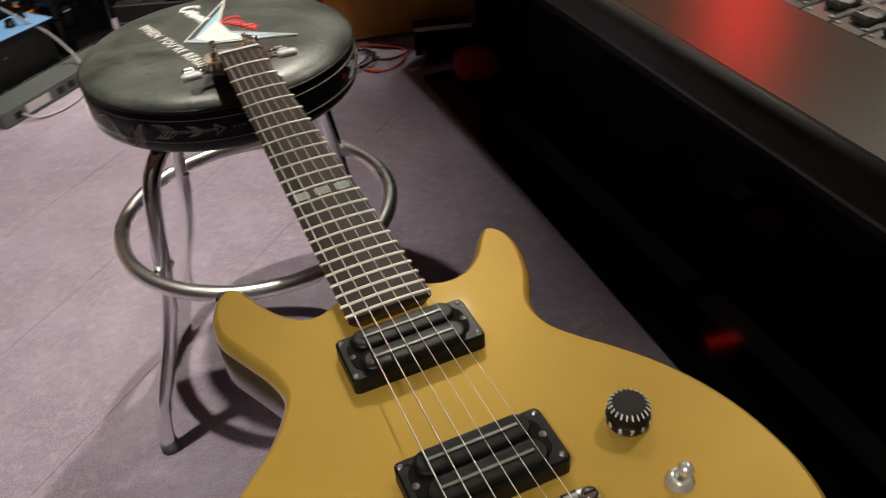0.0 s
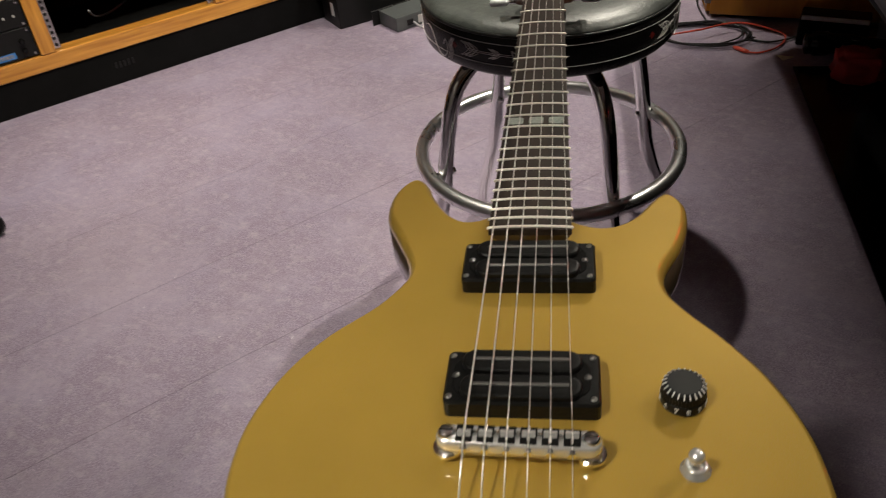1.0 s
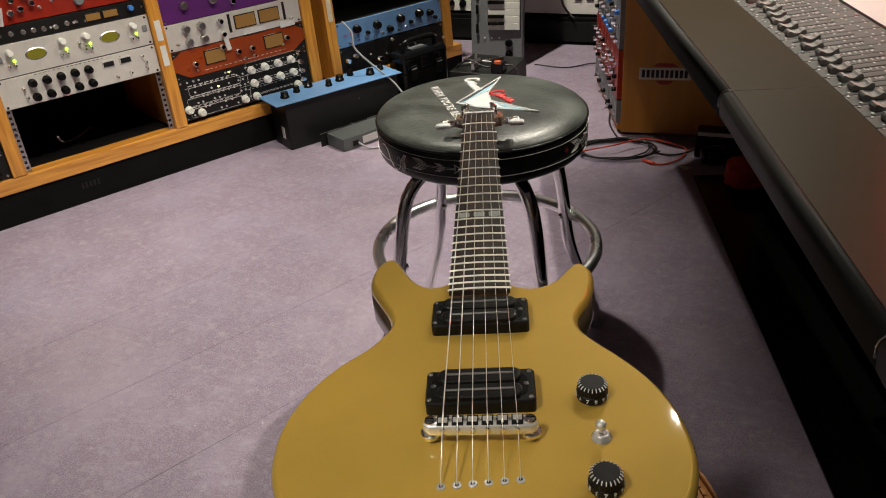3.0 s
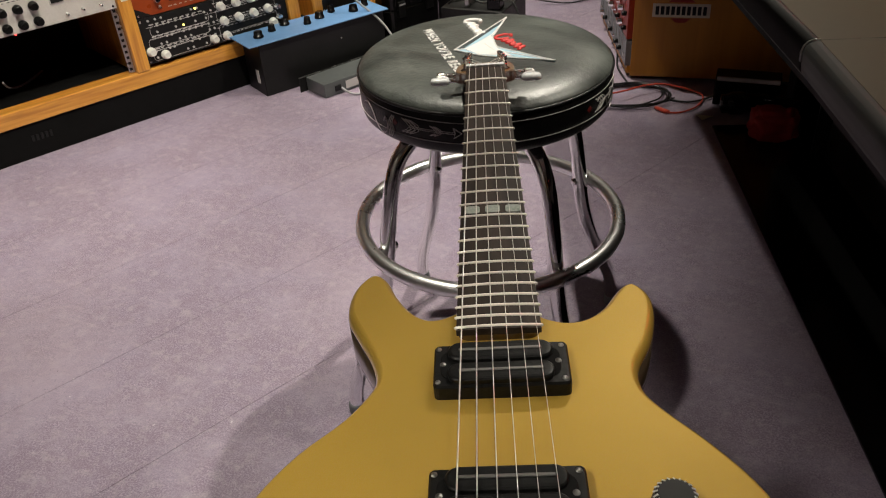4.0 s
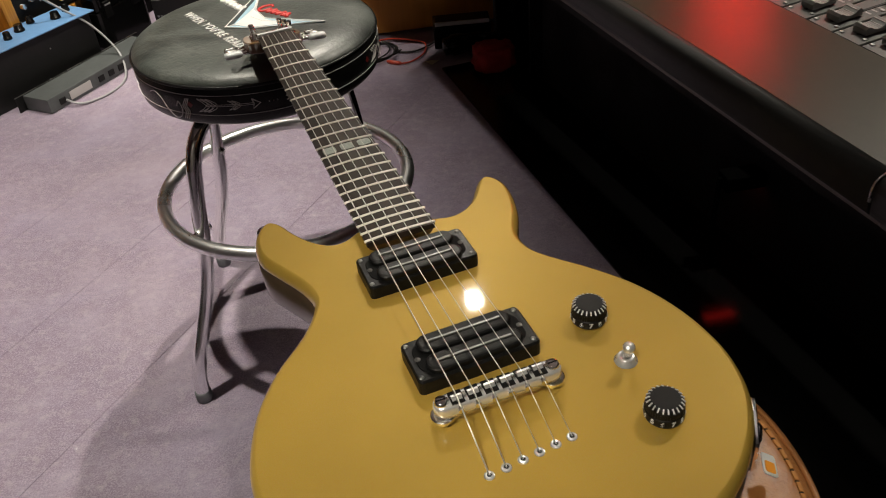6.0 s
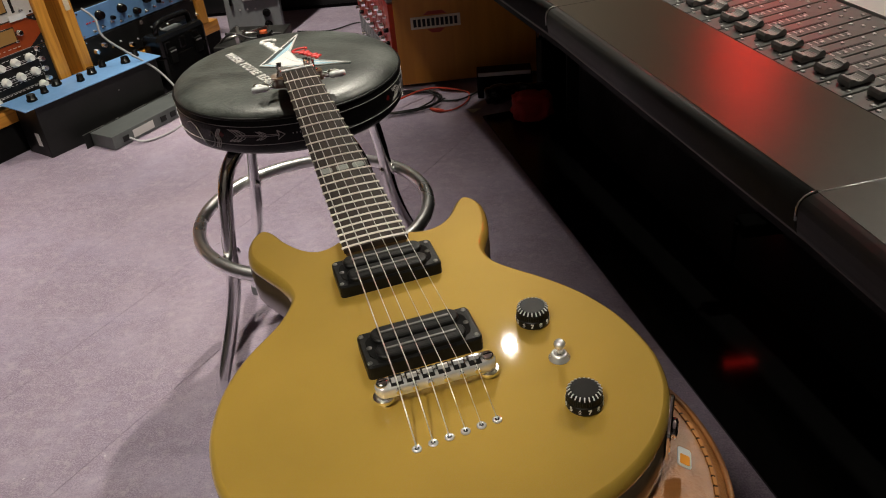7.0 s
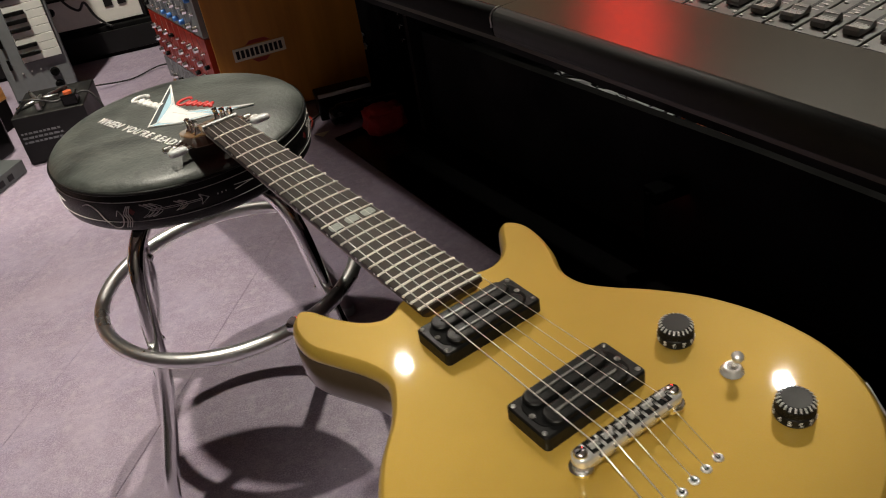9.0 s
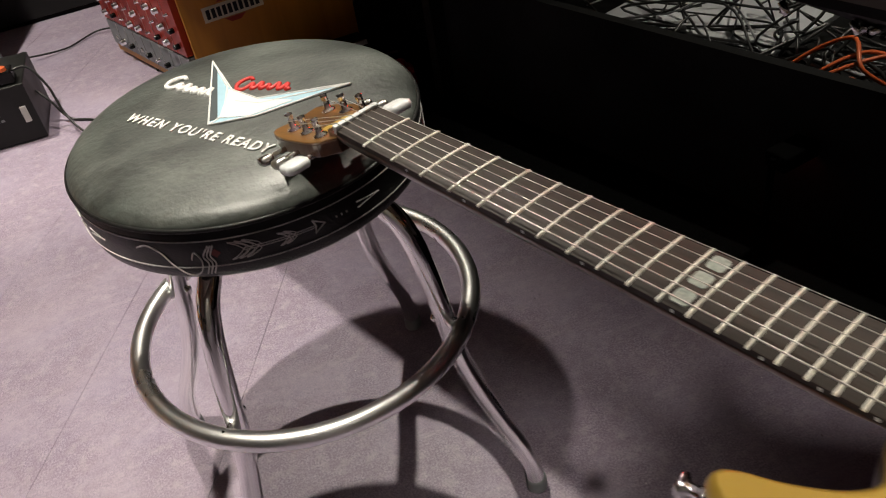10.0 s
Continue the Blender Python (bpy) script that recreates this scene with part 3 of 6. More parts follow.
    part("maker_mark", prism(rounded(-0.014, 0.016, 0.02, 0.036, 0.005), 0.0002, 0.0007), mat("gold_leaf", (0.7, 0.5, 0.12), 0.3, 0.6), head, "gilt mark")
    posts = []
    for sx in (-1, 1):
        for i in range(3):
            y = 0.022 + 0.026 * i
            px = sx * (0.0225 - 0.002 * i)
            posts.append((px, y))
            t = part("tuner", lathe([(0, -0.001), (0.0062, -0.001), (0.0062, 0.0016), (0.0048, 0.0024), (0.003, 0.003), (0.003, 0.012), (0.0034, 0.0135), (0.0034, 0.0155), (0.0, 0.0162)], 18, m=Matrix.Translation((px, y, 0))), M_CHROME, head, "chrome machine head", True)
            part("shaft", tube([(sx * 0.028, y, -0.0105), (sx * 0.05, y, -0.0105)], 0.0026, 10), M_CHROME, t, smooth=True)
            hx, hy = (0.0115, 0.0112) if i == 0 else (0.007, 0.0065)
            part("button", shell(rounded(sx * 0.0535 - hx, sx * 0.0535 + hx, y - hy, y + hy, hy * 0.6, 4), [(0.004, -0.0145), (0.0012, -0.0138), (0, -0.0105), (0.0012, -0.0072), (0.004, -0.0065)]), M_PEARL if i == 0 else M_STEEL, t, "pearly tuner button" if i == 0 else "worn metal tuner button", smooth=True)
    part("truss_cover", prism([(-0.008, 0.006), (0.008, 0.006), (0.004, 0.019), (-0.004, 0.019)], 0, 0.0016), M_BLACK, head)
    pickup(g, 0.1245, 0.1635, 0.011)
    pickup(g, 0.0215, 0.061, 0.0118)
    # bridge
    tilt = Matrix.Translation((0.0003, -0.0035, 0.0)) @ Matrix.Rotation(radians(-1.4), 4, "Z")
    br = part("bridge", shell(rounded(-0.0428, 0.0428, -0.0066, 0.0066, 0.0064, 6), [(0.001, 0.0068), (0, 0.0078), (0, 0.0148), (0.0012, 0.0164), (0.003, 0.0168)]), M_NICKEL, g, "chrome tune-o-matic bridge on two posts", True, tilt)
    for sx in (-1, 1):
        part("post", lathe([(0.0055, 0), (0.0055, 0.0018), (0.0045, 0.0022), (0.0045, 0.0166), (0.0042, 0.0182), (0.003, 0.019), (0, 0.0191)], 18, m=Matrix.Translation((sx * 0.0372, 0, 0))), M_CHROME, br, smooth=True)
        part("post_slot", block(sx * 0.0372 - 0.0032, sx * 0.0372 + 0.0032, -0.0005, 0.0005, 0.0186, 0.0193), M_BLACK_MATT, br)
        part("thumbwheel", lathe([(0.0072, 0.0032), (0.0078, 0.0036), (0.0078, 0.0058), (0.0072, 0.0062)], 24, m=Matrix.Translation((sx * 0.0372, 0, 0))), M_CHROME, br)
    sx6 = [-0.0275 + 0.011 * i for i in range(6)]
    for i, x in enumerate(sx6):
        part("saddle_slot", block(x - 0.0043, x + 0.0043, -0.0052, 0.0052, 0.0162, 0.0172), M_BLACK_MATT, br)
        bm = prism([(-0.0032 + 0.0004 * i, 0.0165), (0.0028 + 0.0004 * i, 0.0165), (0.0006 + 0.0004 * i, 0.0192), (-0.001 + 0.0004 * i, 0.0192)], x - 0.0034, x + 0.0034)
        part("saddle", bm, M_NICKEL, br, m=Matrix(((0, 0, 1, 0), (1, 0, 0, 0), (0, 1, 0, 0), (0, 0, 0, 1))))
        part("saddle_screw", tube([(x, -0.0058, 0.0135), (x, -0.0092, 0.0135)], 0.0021, 10), M_CHROME, br)
        part("saddle_shank", tube([(x, -0.0048, 0.0176), (x, 0.0048, 0.0176)], 0.0008, 6), M_STEEL, br)
    # strings and their ferrules
    fer = [(-0.0281 + 0.01118 * i, -0.0522 + 0.00088 * i) for i in range(6)]
    gauge = (0.00052, 0.00044, 0.00036, 0.00028, 0.00024, 0.00022)
    for i in range(6):
        f = part("ferrule", lathe([(0.0034, 0), (0.0034, 0.0008), (0.0028, 0.0014), (0.0016, 0.0014), (0.0014, 0.0004), (0, 0.0004)], 16, m=Matrix.Translation((*fer[i], 0))), M_NICKEL, g, smooth=True)
        part("ferrule_hole", lathe([(0.0017, 0.0003), (0.0017, 0.0011), (0, 0.0011)], 12, m=Matrix.Translation((*fer[i], 0))), M_BLACK_MATT, f)
        sb = (sx6[i] + 0.0003, -0.0035 + 0.0004 * i, 0.0196)
        nx = -0.0175 + 0.007 * i
        # bass posts serve the three low strings, nearest first
        px, py = posts[i] if i < 3 else posts[5 - (i - 3)]
        a = tip @ Vector((px - (0.003 if px < 0 else -0.003), py, 0.0095))
        part("string", tube([(*fer[i], 0.001), sb, tuple(back @ Vector((nx, SCALE + 0.0015, 0.0131))), tuple(back @ Vector((nx, SCALE + 0.0045, 0.0129))), tuple(a)], gauge[i], 6), M_STRING, g, smooth=True)
    control_knob(g, 0.0872, 0.0368, 10)
    control_knob(g, 0.0855, -0.0565, 25)
    sw = part("toggle_switch", lathe([(0.0075, 0), (0.0078, 0.0008), (0.006, 0.0014), (0.006, 0.0042), (0.0052, 0.005), (0.0034, 0.0052), (0.0034, 0.003), (0, 0.003)], 20, m=Matrix.Translation((0.0888, -0.0085, 0))), M_NICKEL, g, "chrome toggle switch", True)
    part("lever", tube([(0.0888, -0.0085, 0.003), (0.0882, -0.0108, 0.010), (0.0877, -0.0122, 0.0145), (0.0873, -0.013, 0.0172), (0.087, -0.0136, 0.0195)], [0.0022, 0.0024, 0.0034, 0.0043, 0.003], 12), M_NICKEL, sw, smooth=True)
    # jack plate on the lower side, strap buttons
    jm = Matrix.Translation((0.1365, -0.077, -0.0225)) @ Matrix.Rotation(radians(-34), 4, "Z") @ Matrix.Rotation(radians(90), 4, "Y")
    jp = part("jack_plate", shell(rounded(-0.015, 0.015, -0.02, 0.02, 0.006, 4), [(0, 0), (0, 0.0016), (0.0012, 0.0024)]), M_CHROME, g, "chrome jack plate", m=jm)
    part("jack_socket", lathe([(0.0075, 0.002), (0.0075, 0.005), (0.0055, 0.0062), (0.0034, 0.0062), (0.0034, 0.003), (0, 0.003)], 18), M_CHROME, jp, smooth=True)
    for x, y, a in ((-0.0945, 0.262, 98), (0.002, -0.141, -90)):
        bmm = Matrix.Translation((x, y, -0.019)) @ Matrix.Rotation(radians(a), 4, "Z") @ Matrix.Rotation(radians(90), 4, "Y")
        part("strap_button", lathe([(0.0065, 0), (0.0045, 0.002), (0.003, 0.005), (0.0035, 0.008), (0.007, 0.0105), (0.0065, 0.0125), (0, 0.013)], 18), M_CHROME, g, "chrome strap button", True, bmm)
    tag = part("price_tag", prism(rounded(-0.005, 0.005, -0.008, 0.008, 0.002), 0, 0.0008), M_WHITE, g, "small white and orange card tag", m=Matrix.Translation((0.139, -0.094, -0.035)) @ Matrix.Rotation(radians(-30), 4, "Z") @ Matrix.Rotation(radians(28), 4, "Y"))
    part("tag_print", prism(rounded(-0.0035, 0.0035, -0.006, 0.002, 0.001), 0.0008, 0.0012), mat("orange_ink", (0.8, 0.3, 0.02), 0.5), tag)


guitar()

# ---- the stool under the headstock ----
STOOL = (-0.2515, 1.0885, 0.0)


def bar_stool():
    s = thing("bar_stool", Matrix.Translation(STOOL), "round black vinyl bar stool with chrome legs and foot ring", "stool")
    seat = part("seat", lathe([(0, 0.543), (0.1778, 0.543), (0.1776, 0.546), (0.1766, 0.5475), (0.174, 0.551), (0.168, 0.5548), (0.16, 0.558), (0.15, 0.5606), (0.138, 0.5626), (0.12, 0.5641), (0.09, 0.565), (0, 0.5653)], 96), M_VINYL_TOP, s, "padded black vinyl seat, worn grey on top", True)
    part("seat_band", lathe([(0, 0.487), (0.172, 0.487), (0.1765, 0.492), (0.178, 0.50), (0.179, 0.52), (0.1785, 0.541), (0.1775, 0.5428), (0, 0.5428)], 96), M_VINYL, seat, "black side band", True)
    part("piping", tube([(0.1785 * math.cos(2 * math.pi * i / 72), 0.1785 * math.sin(2 * math.pi * i / 72), 0.5435) for i in range(72)], 0.0022, 6, True), M_VINYL, seat, smooth=True)
    part("under_plate", lathe([(0, 0.468), (0.1, 0.468), (0.15, 0.476), (0.16, 0.488), (0, 0.488)], 48), M_BLACK_MATT, s)
    # side decoration: pinstripes, arrows, hearts
    def on_side(a, z, r=0.1795):
        return (r * math.cos(a), r * math.sin(a), z)
    for z in (0.5325, 0.5045):
        part("pinstripe", tube([on_side(2 * math.pi * i / 96, z) for i in range(96)], 0.00055, 4, True), M_SILVER_INK, seat, "thin silver pinstripe")
    for k in range(4):
        a0 = radians(270 + 90 * k)
        bm = bmesh.new()
        for off in (0.0, 0.0022):
            tube([on_side(a0 + d, 0.5175 + off) for d in np.linspace(-0.2, 0.16, 14)], 0.00045, 4, bm=bm)
        head = [on_side(a0 + 0.15, 0.5255), on_side(a0 + 0.21, 0.5186), on_side(a0 + 0.15, 0.5115), on_side(a0 + 0.162, 0.5186), on_side(a0 + 0.15, 0.5255)]
        tube(head, 0.0009, 4, bm=bm)
        for d in (-0.2, -0.165, -0.13, 0.02, 0.05):
            for up in (-1, 1):
                big = 1.0 if d < 0 else 0.7
                leaf = [(0, 0), (-0.03, 0.5), (-0.07, 0.9), (-0.035, 0.75), (0.012, 0.3), (0, 0)]
                tube(spline([on_side(a0 + d + u * big, 0.5186 + up * 0.0105 * w * big) for u, w in leaf], 3), 0.0005, 4, bm=bm)
        for d in (0.27, 0.3, 0.33):
            tube([on_side(a0 + d, 0.5186), on_side(a0 + d + 0.008, 0.5186)], 0.0012, 5, bm=bm)
        tube([on_side(a0 + 0.4, 0.5186 + 0.003), on_side(a0 + 0.55, 0.5186), on_side(a0 + 0.4, 0.5186 - 0.003)], 0.0007, 4, bm=bm)
        part("arrow_motif", bm, M_SILVER_INK, seat, "silver pinstriped arrow")
        a1 = a0 - 0.34
        part("red_spot", lathe([(0.0048, 0), (0.0048, 0.0007), (0, 0.0009)], 4, m=Matrix.Rotation(a1, 4, "Z") @ Matrix.Translation((0.1788, 0, 0.5185)) @ Matrix.Rotation(radians(90), 4, "Y")), M_RED_DULL, seat)
    for k in range(3):
        a0 = radians(241 + 120 * k)
        bm = bmesh.new()
        for mirror in (1,):
            curl = [(-0.26, 0.523), (-0.19, 0.527), (-0.12, 0.520), (-0.07, 0.506), (0.0, 0.496), (0.06, 0.499), (0.085, 0.511), (0.06, 0.521), (0.035, 0.513)]
            tube(spline([on_side(a0 + d, z) for d, z in curl], 5), 0.0008, 4, bm=bm)
            for q in range(3):
                tube(spline([on_side(a0 + 0.09 + 0.018 * q, 0.497), on_side(a0 + 0.115 + 0.018 * q, 0.508), on_side(a0 + 0.10 + 0.018 * q, 0.516), on_side(a0 + 0.14 + 0.012 * q, 0.527)], 5), 0.0009, 4, bm=bm)
        part("flourish", bm, M_SILVER_INK, seat, "silver pinstriped scroll")
    # top print
    TOPZ = 0.5662
    def flat(name, pts, material, z, label=""):
        w = [(x - STOOL[0], y - STOOL[1]) for x, y in pts]
        area = sum(w[i - 1][0] * w[i][1] - w[i][0] * w[i - 1][1] for i in range(len(w)))
        part(name, prism(w if area > 0 else w[::-1], z - 0.004, z), material, seat, label)
    T, L, R = (-0.262, 1.208), (-0.285, 1.061), (-0.14, 1.0615)
    star = [T, (-0.2524, 1.123), (-0.2317, 1.0875), R, (-0.19, 1.057), (-0.24, 1.052), L]
    flat("star_emblem", star, M_SKY, TOPZ, "pale blue star print with white outlines")
    mid = (-0.252, 1.083)

    def between(p, q, f):
        return (p[0] + (q[0] - p[0]) * f, p[1] + (q[1] - p[1]) * f)

    def line(pts, r=0.0011):
        part("star_outline", tube([(x - STOOL[0], y - STOOL[1], TOPZ) for x, y in pts], r, 6), M_WHITE, seat)
    slate = mat("slate_ink", (0.03, 0.042, 0.046), 0.5)
    flat("star_shade", [between(T, L, 0.06), between(T, mid, 0.2), between(L, mid, 0.3), between(L, T, 0.05)], slate, TOPZ + 0.0004)
    flat("star_facet", [between(L, mid, 0.36), (-0.246, 1.0555), (-0.2, 1.0615), (-0.2317, 1.085), between(T, mid, 0.66)], M_WHITE, TOPZ + 0.0005)
    line(star + [T])
    line([T, between(T, mid, 0.6), between(L, mid, 0.5), L])
    line([between(T, mid, 0.9), (-0.232, 1.076), R])
    # slogan, and the two script marks as plain strokes
    w0, w1 = Vector((-0.363, 1.1245)), Vector((-0.257, 0.9945))
    d = (w1 - w0).normalized()
    bm = letters("WHEN YOU'RE READY", 0.0195, 0.0006, 1.25, 0.0, 0.0005)
    wide = max(v.co.x for v in bm.verts)
    bmesh.ops.scale(bm, vec=(0.191 / wide, 1, 1), verts=bm.verts)
    part("slogan", bm, M_WHITE, seat, "white lettered slogan", m=Matrix.Translation((w0.x - STOOL[0], w0.y - STOOL[1], TOPZ - 0.0006)) @ Matrix.Rotation(math.atan2(d.y, d.x), 4, "Z"))

    def script(name, start, end, high, material, seed):
        """A handwritten mark as a wavy brush stroke."""
        rnd = random.Random(seed)
        a, b = Vector(start), Vector(end)
        u = (b - a).normalized()
        v = Vector((-u.y, u.x))
        shape = [(0.19, 0.85), (0.12, 1.0), (0.03, 0.75), (0.0, 0.35), (0.06, 0.02), (0.17, 0.05)]
        for k in range(5):
            x = 0.24 + 0.145 * k
            shape += [(x, rnd.uniform(0.42, 0.62)), (x + 0.045, rnd.uniform(0.0, 0.1)), (x + 0.09, rnd.uniform(0.05, 0.2))]
        pts = []
        for f, h in shape:
            q = a + (b - a) * f + v * high * (h - 0.3)
            pts.append((q.x - STOOL[0], q.y - STOOL[1], TOPZ - 0.001))
        part(name, tube(spline(pts, 5), 0.0031 if material is M_WHITE else 0.0026, 5), material, seat, smooth=True)
    script("white_script", (-0.314, 1.183), (-0.268, 1.124), 0.024, M_WHITE, 3)
    script("red_script", (-0.247, 1.13), (-0.19, 1.091), 0.025, M_RED, 5)
    return s, seat, TOPZ


STOOL_THING, SEAT, TOPZ = bar_stool()


def stool_frame(s):
    ring_z, ring_r = 0.288, 0.2005
    part("foot_ring", tube([(ring_r * math.cos(2 * math.pi * i / 96), ring_r * math.sin(2 * math.pi * i / 96), ring_z) for i in range(96)], 0.0115, 14, True), M_CHROME_WORN, s, "chrome foot ring, scuffed by shoes", True)
    for k in range(4):
        a = radians(53 + 90 * k)
        c, n = math.cos(a), math.sin(a)
        prof = [(0.03, 0.474), (0.075, 0.472), (0.115, 0.461), (0.143, 0.437), (0.158, 0.405), (0.168, 0.36), (0.176, 0.31), (0.182, 0.265), (0.19, 0.228), (0.206, 0.18), (0.228, 0.13), (0.249, 0.085), (0.26, 0.05), (0.264, 0.012)]
        pts = spline([(r * c, r * n, z) for r, z in prof], 4)
        leg = part("leg", tube(pts, 0.0118, 14), M_CHROME, s, "bent chrome tube leg", True)
        part("rubber_foot", lathe([(0.0, 0), (0.0135, 0), (0.014, 0.003), (0.0135, 0.018), (0.012, 0.02), (0, 0.02)], 18, m=Matrix.Translation((0.264 * c, 0.264 * n, 0))), M_PANEL_GREY, leg, "grey rubber foot", True)
        b = Matrix.Translation((0.168 * c, 0.168 * n, ring_z + 0.006)) @ Matrix.Rotation(a, 4, "Z") @ Matrix.Rotation(radians(90), 4, "Y")
        part("bolt", lathe([(0.006, -0.005), (0.006, -0.002), (0.0035, -0.001), (0.0035, 0.03), (0.006, 0.031), (0.005, 0.035), (0, 0.036)], 10), M_CHROME, leg, smooth=True, m=b)


stool_frame(STOOL_THING)

# ---- the leather seat under the body ----


def leather_stool():
    s = thing("leather_stool", Matrix.Translation((0.1, 0.2555, 0)), "low round stool with a stitched tan leather cushion", "stool")
    pad = part("cushion", lathe([(0, 0.475), (0.155, 0.475), (0.166, 0.482), (0.1705, 0.505), (0.1712, 0.535), (0.17, 0.549), (0.166, 0.5558), (0.1605, 0.5585), (0.152, 0.5598), (0.1, 0.5612), (0, 0.5615)], 96), M_LEATHER, s, "tan leather cushion", True)
    part("welt", tube([(0.1702 * math.cos(2 * math.pi * i / 96), 0.1702 * math.sin(2 * math.pi * i / 96), 0.5525) for i in range(96)], 0.0024, 6, True), M_LEATHER, pad, smooth=True)
    bm, holes = bmesh.new(), bmesh.new()
    for i in range(118):
        a = 2 * math.pi * i / 118
        turn = Matrix.Rotation(a, 4, "Z") @ Matrix.Translation((0.1598, 0, 0.5588)) @ Matrix.Rotation(radians(13), 4, "Y")
        for target, (x0, x1, y0, y1, z0, z1) in ((bm, (-0.0013, 0.0013, -0.0034, 0.0034, -0.0006, 0.0009)), (holes, (-0.0013, 0.0013, 0.0036, 0.0049, -0.0006, 0.0004))):
            block(x0, x1, y0, y1, z0, z1, bm=target)
            target.verts.ensure_lookup_table()
            bmesh.ops.transform(target, matrix=turn, verts=target.verts[-8:])
    tagged(part("stitching", bm, M_STITCH, pad, "row of pale orange stitches"), kind="stuff")
    tagged(part("stitch_holes", holes, M_BLACK_MATT, pad, "dark holes between the stitches"), kind="stuff")
    for k in range(4):
        a = radians(45 + 90 * k)
        part("leg", tube([(0.1 * math.cos(a), 0.1 * math.sin(a), 0.48), (0.13 * math.cos(a), 0.13 * math.sin(a), 0.0)], 0.014, 10), M_BLACK, s, "black leg", True)


leather_stool()

# ---- outboard rack ----
RD = Vector((0.4249, 0.9052, 0)).normalized()          # along the rack
RN = Vector((RD.y, -RD.x, 0))         # out into the room
RO = Vector((-1.84, 1.084, 0))
LEAN = radians(3)
RV = Vector((0, 0, 1)) * math.cos(LEAN) - RN * math.sin(LEAN)
RACK = frame_of(RO + Vector((0, 0, 0.139)), RD, RV)   # x along, y into the rack, z up the face


def knob_mesh(name, r, h, material, skirt=1.0, ring=False):
    top = [(r * 0.8, h), (r * 0.62, h), (r * 0.58, h * 0.9), (0, h * 0.9)] if ring else [(r * 0.78, h), (0, h)]
    bm = lathe([(0, 0), (r * skirt, 0), (r * skirt, h * 0.25), (r, h * 0.3), (r * 0.9, h * 0.94)] + top, 16, m=Matrix.Rotation(radians(90), 4, "X"))
    me = bpy.data.meshes.new(name)
    bmesh.ops.recalc_face_normals(bm, faces=bm.faces)
    for f in bm.faces:
        f.smooth = len(f.verts) == 4
    bm.to_mesh(me)
    bm.free()
    me.materials.append(material)
    return me


KN_BLACK = knob_mesh("knob", 0.0105, 0.021, M_BLACK, skirt=1.15)
KN_BLACK_BIG = knob_mesh("knob", 0.0135, 0.02, M_BLACK, skirt=1.15)
KN_BLACK_SMALL = knob_mesh("knob", 0.007, 0.014, M_BLACK)
KN_WHITE = knob_mesh("knob", 0.0108, 0.019, M_KNOB_WHITE, skirt=1.22, ring=True)
KN_CHROME = knob_mesh("knob", 0.0085, 0.016, M_CHROME, skirt=1.1)
KN_STEEL_BIG = knob_mesh("knob", 0.0125, 0.016, M_STEEL)
KN_DARK_BIG = knob_mesh("knob", 0.0135, 0.014, M_PANEL_GREY)
KN_TINY = knob_mesh("toggle", 0.003, 0.013, M_CHROME, skirt=1.6)
KN_BUTTON = knob_mesh("button", 0.0032, 0.004, M_GREY_INK)
KN_RING = knob_mesh("jack", 0.006, 0.003, M_STEEL, skirt=1.2)
KN_RED = knob_mesh("knob", 0.0105, 0.016, mat("red_cap", (0.6, 0.02, 0.015), 0.35))
KN_BLUE = knob_mesh("knob", 0.008, 0.014, mat("blue_cap", (0.05, 0.2, 0.6), 0.35))
KN_G = knob_mesh("led", 0.004, 0.003, M_LED_GREEN)
KN_Y = knob_mesh("led", 0.0032, 0.003, M_LED_YELLOW)
KN_LAMP = knob_mesh("knob", 0.0088, 0.026, mat("white_cap", (0.8, 0.8, 0.76), 0.3))


def put(root, data, x, z, turn=0.0):
    return share(data.name.split(".")[0], data, root, Matrix.Translation((x, -0.002, z)) @ Matrix.Rotation(radians(turn), 4, "Y"))


def window(root, x0, x1, z0, z1, face, rim=M_PANEL_BLACK, name="meter"):
    w = part(name, block(x0 - 0.003, x1 + 0.003, -0.0055, -0.001, z0 - 0.003, z1 + 0.003, 0.001, 1), rim, root)
    part("meter_face", block(x0, x1, -0.0062, -0.005, z0, z1), face, w)
    return w


def strip(root, x0, x1, z0, z1, material, name="print_strip", y=-0.0028):
    return part(name, block(x0, x1, y, -0.001, z0, z1), material, root)


def unit(s0, v0, w, h, material, label, depth=0.22, name="rack_unit", seat=0.006):
    """One rack-mounted device: faceplate with its screws, and the box behind it."""
    u = thing(name, RACK @ Matrix.Translation((s0, seat, v0)), label, "audio unit", "rack-mounted units")
    part("faceplate", block(0, w, -0.002, 0.003, 0.0006, h - 0.0006, 0.0008, 1), material, u)
    part("casing", block(0.02, w - 0.02, 0.003, depth, 0.002, h - 0.002), M_PANEL_BLACK, u)
    for x in (0.009, w - 0.009):
        for z in ((0.0075, h - 0.0075) if h > 0.05 else (h / 2,)):
            part("slot_screw", lathe([(0.0035, -0.0002), (0.0035, 0.0012), (0, 0.0018)], 8, m=Matrix.Translation((x, -0.002, z)) @ Matrix.Rotation(radians(90), 4, "X")), M_PANEL_BLACK if material is M_SILVER else M_STEEL, u)
    return u


def bars(root, x0, x1, z, n, material, rnd, tall=0.002):
    """Unreadable print as a row of short bars."""
    step = (x1 - x0) / n
    bm = bmesh.new()
    for i in range(n):
        a = x0 + i * step
        block(a, a + step * rnd.uniform(0.4, 0.8), -0.0026, -0.0015, z, z + tall, bm=bm)
    part("print_bars", bm, material, root)


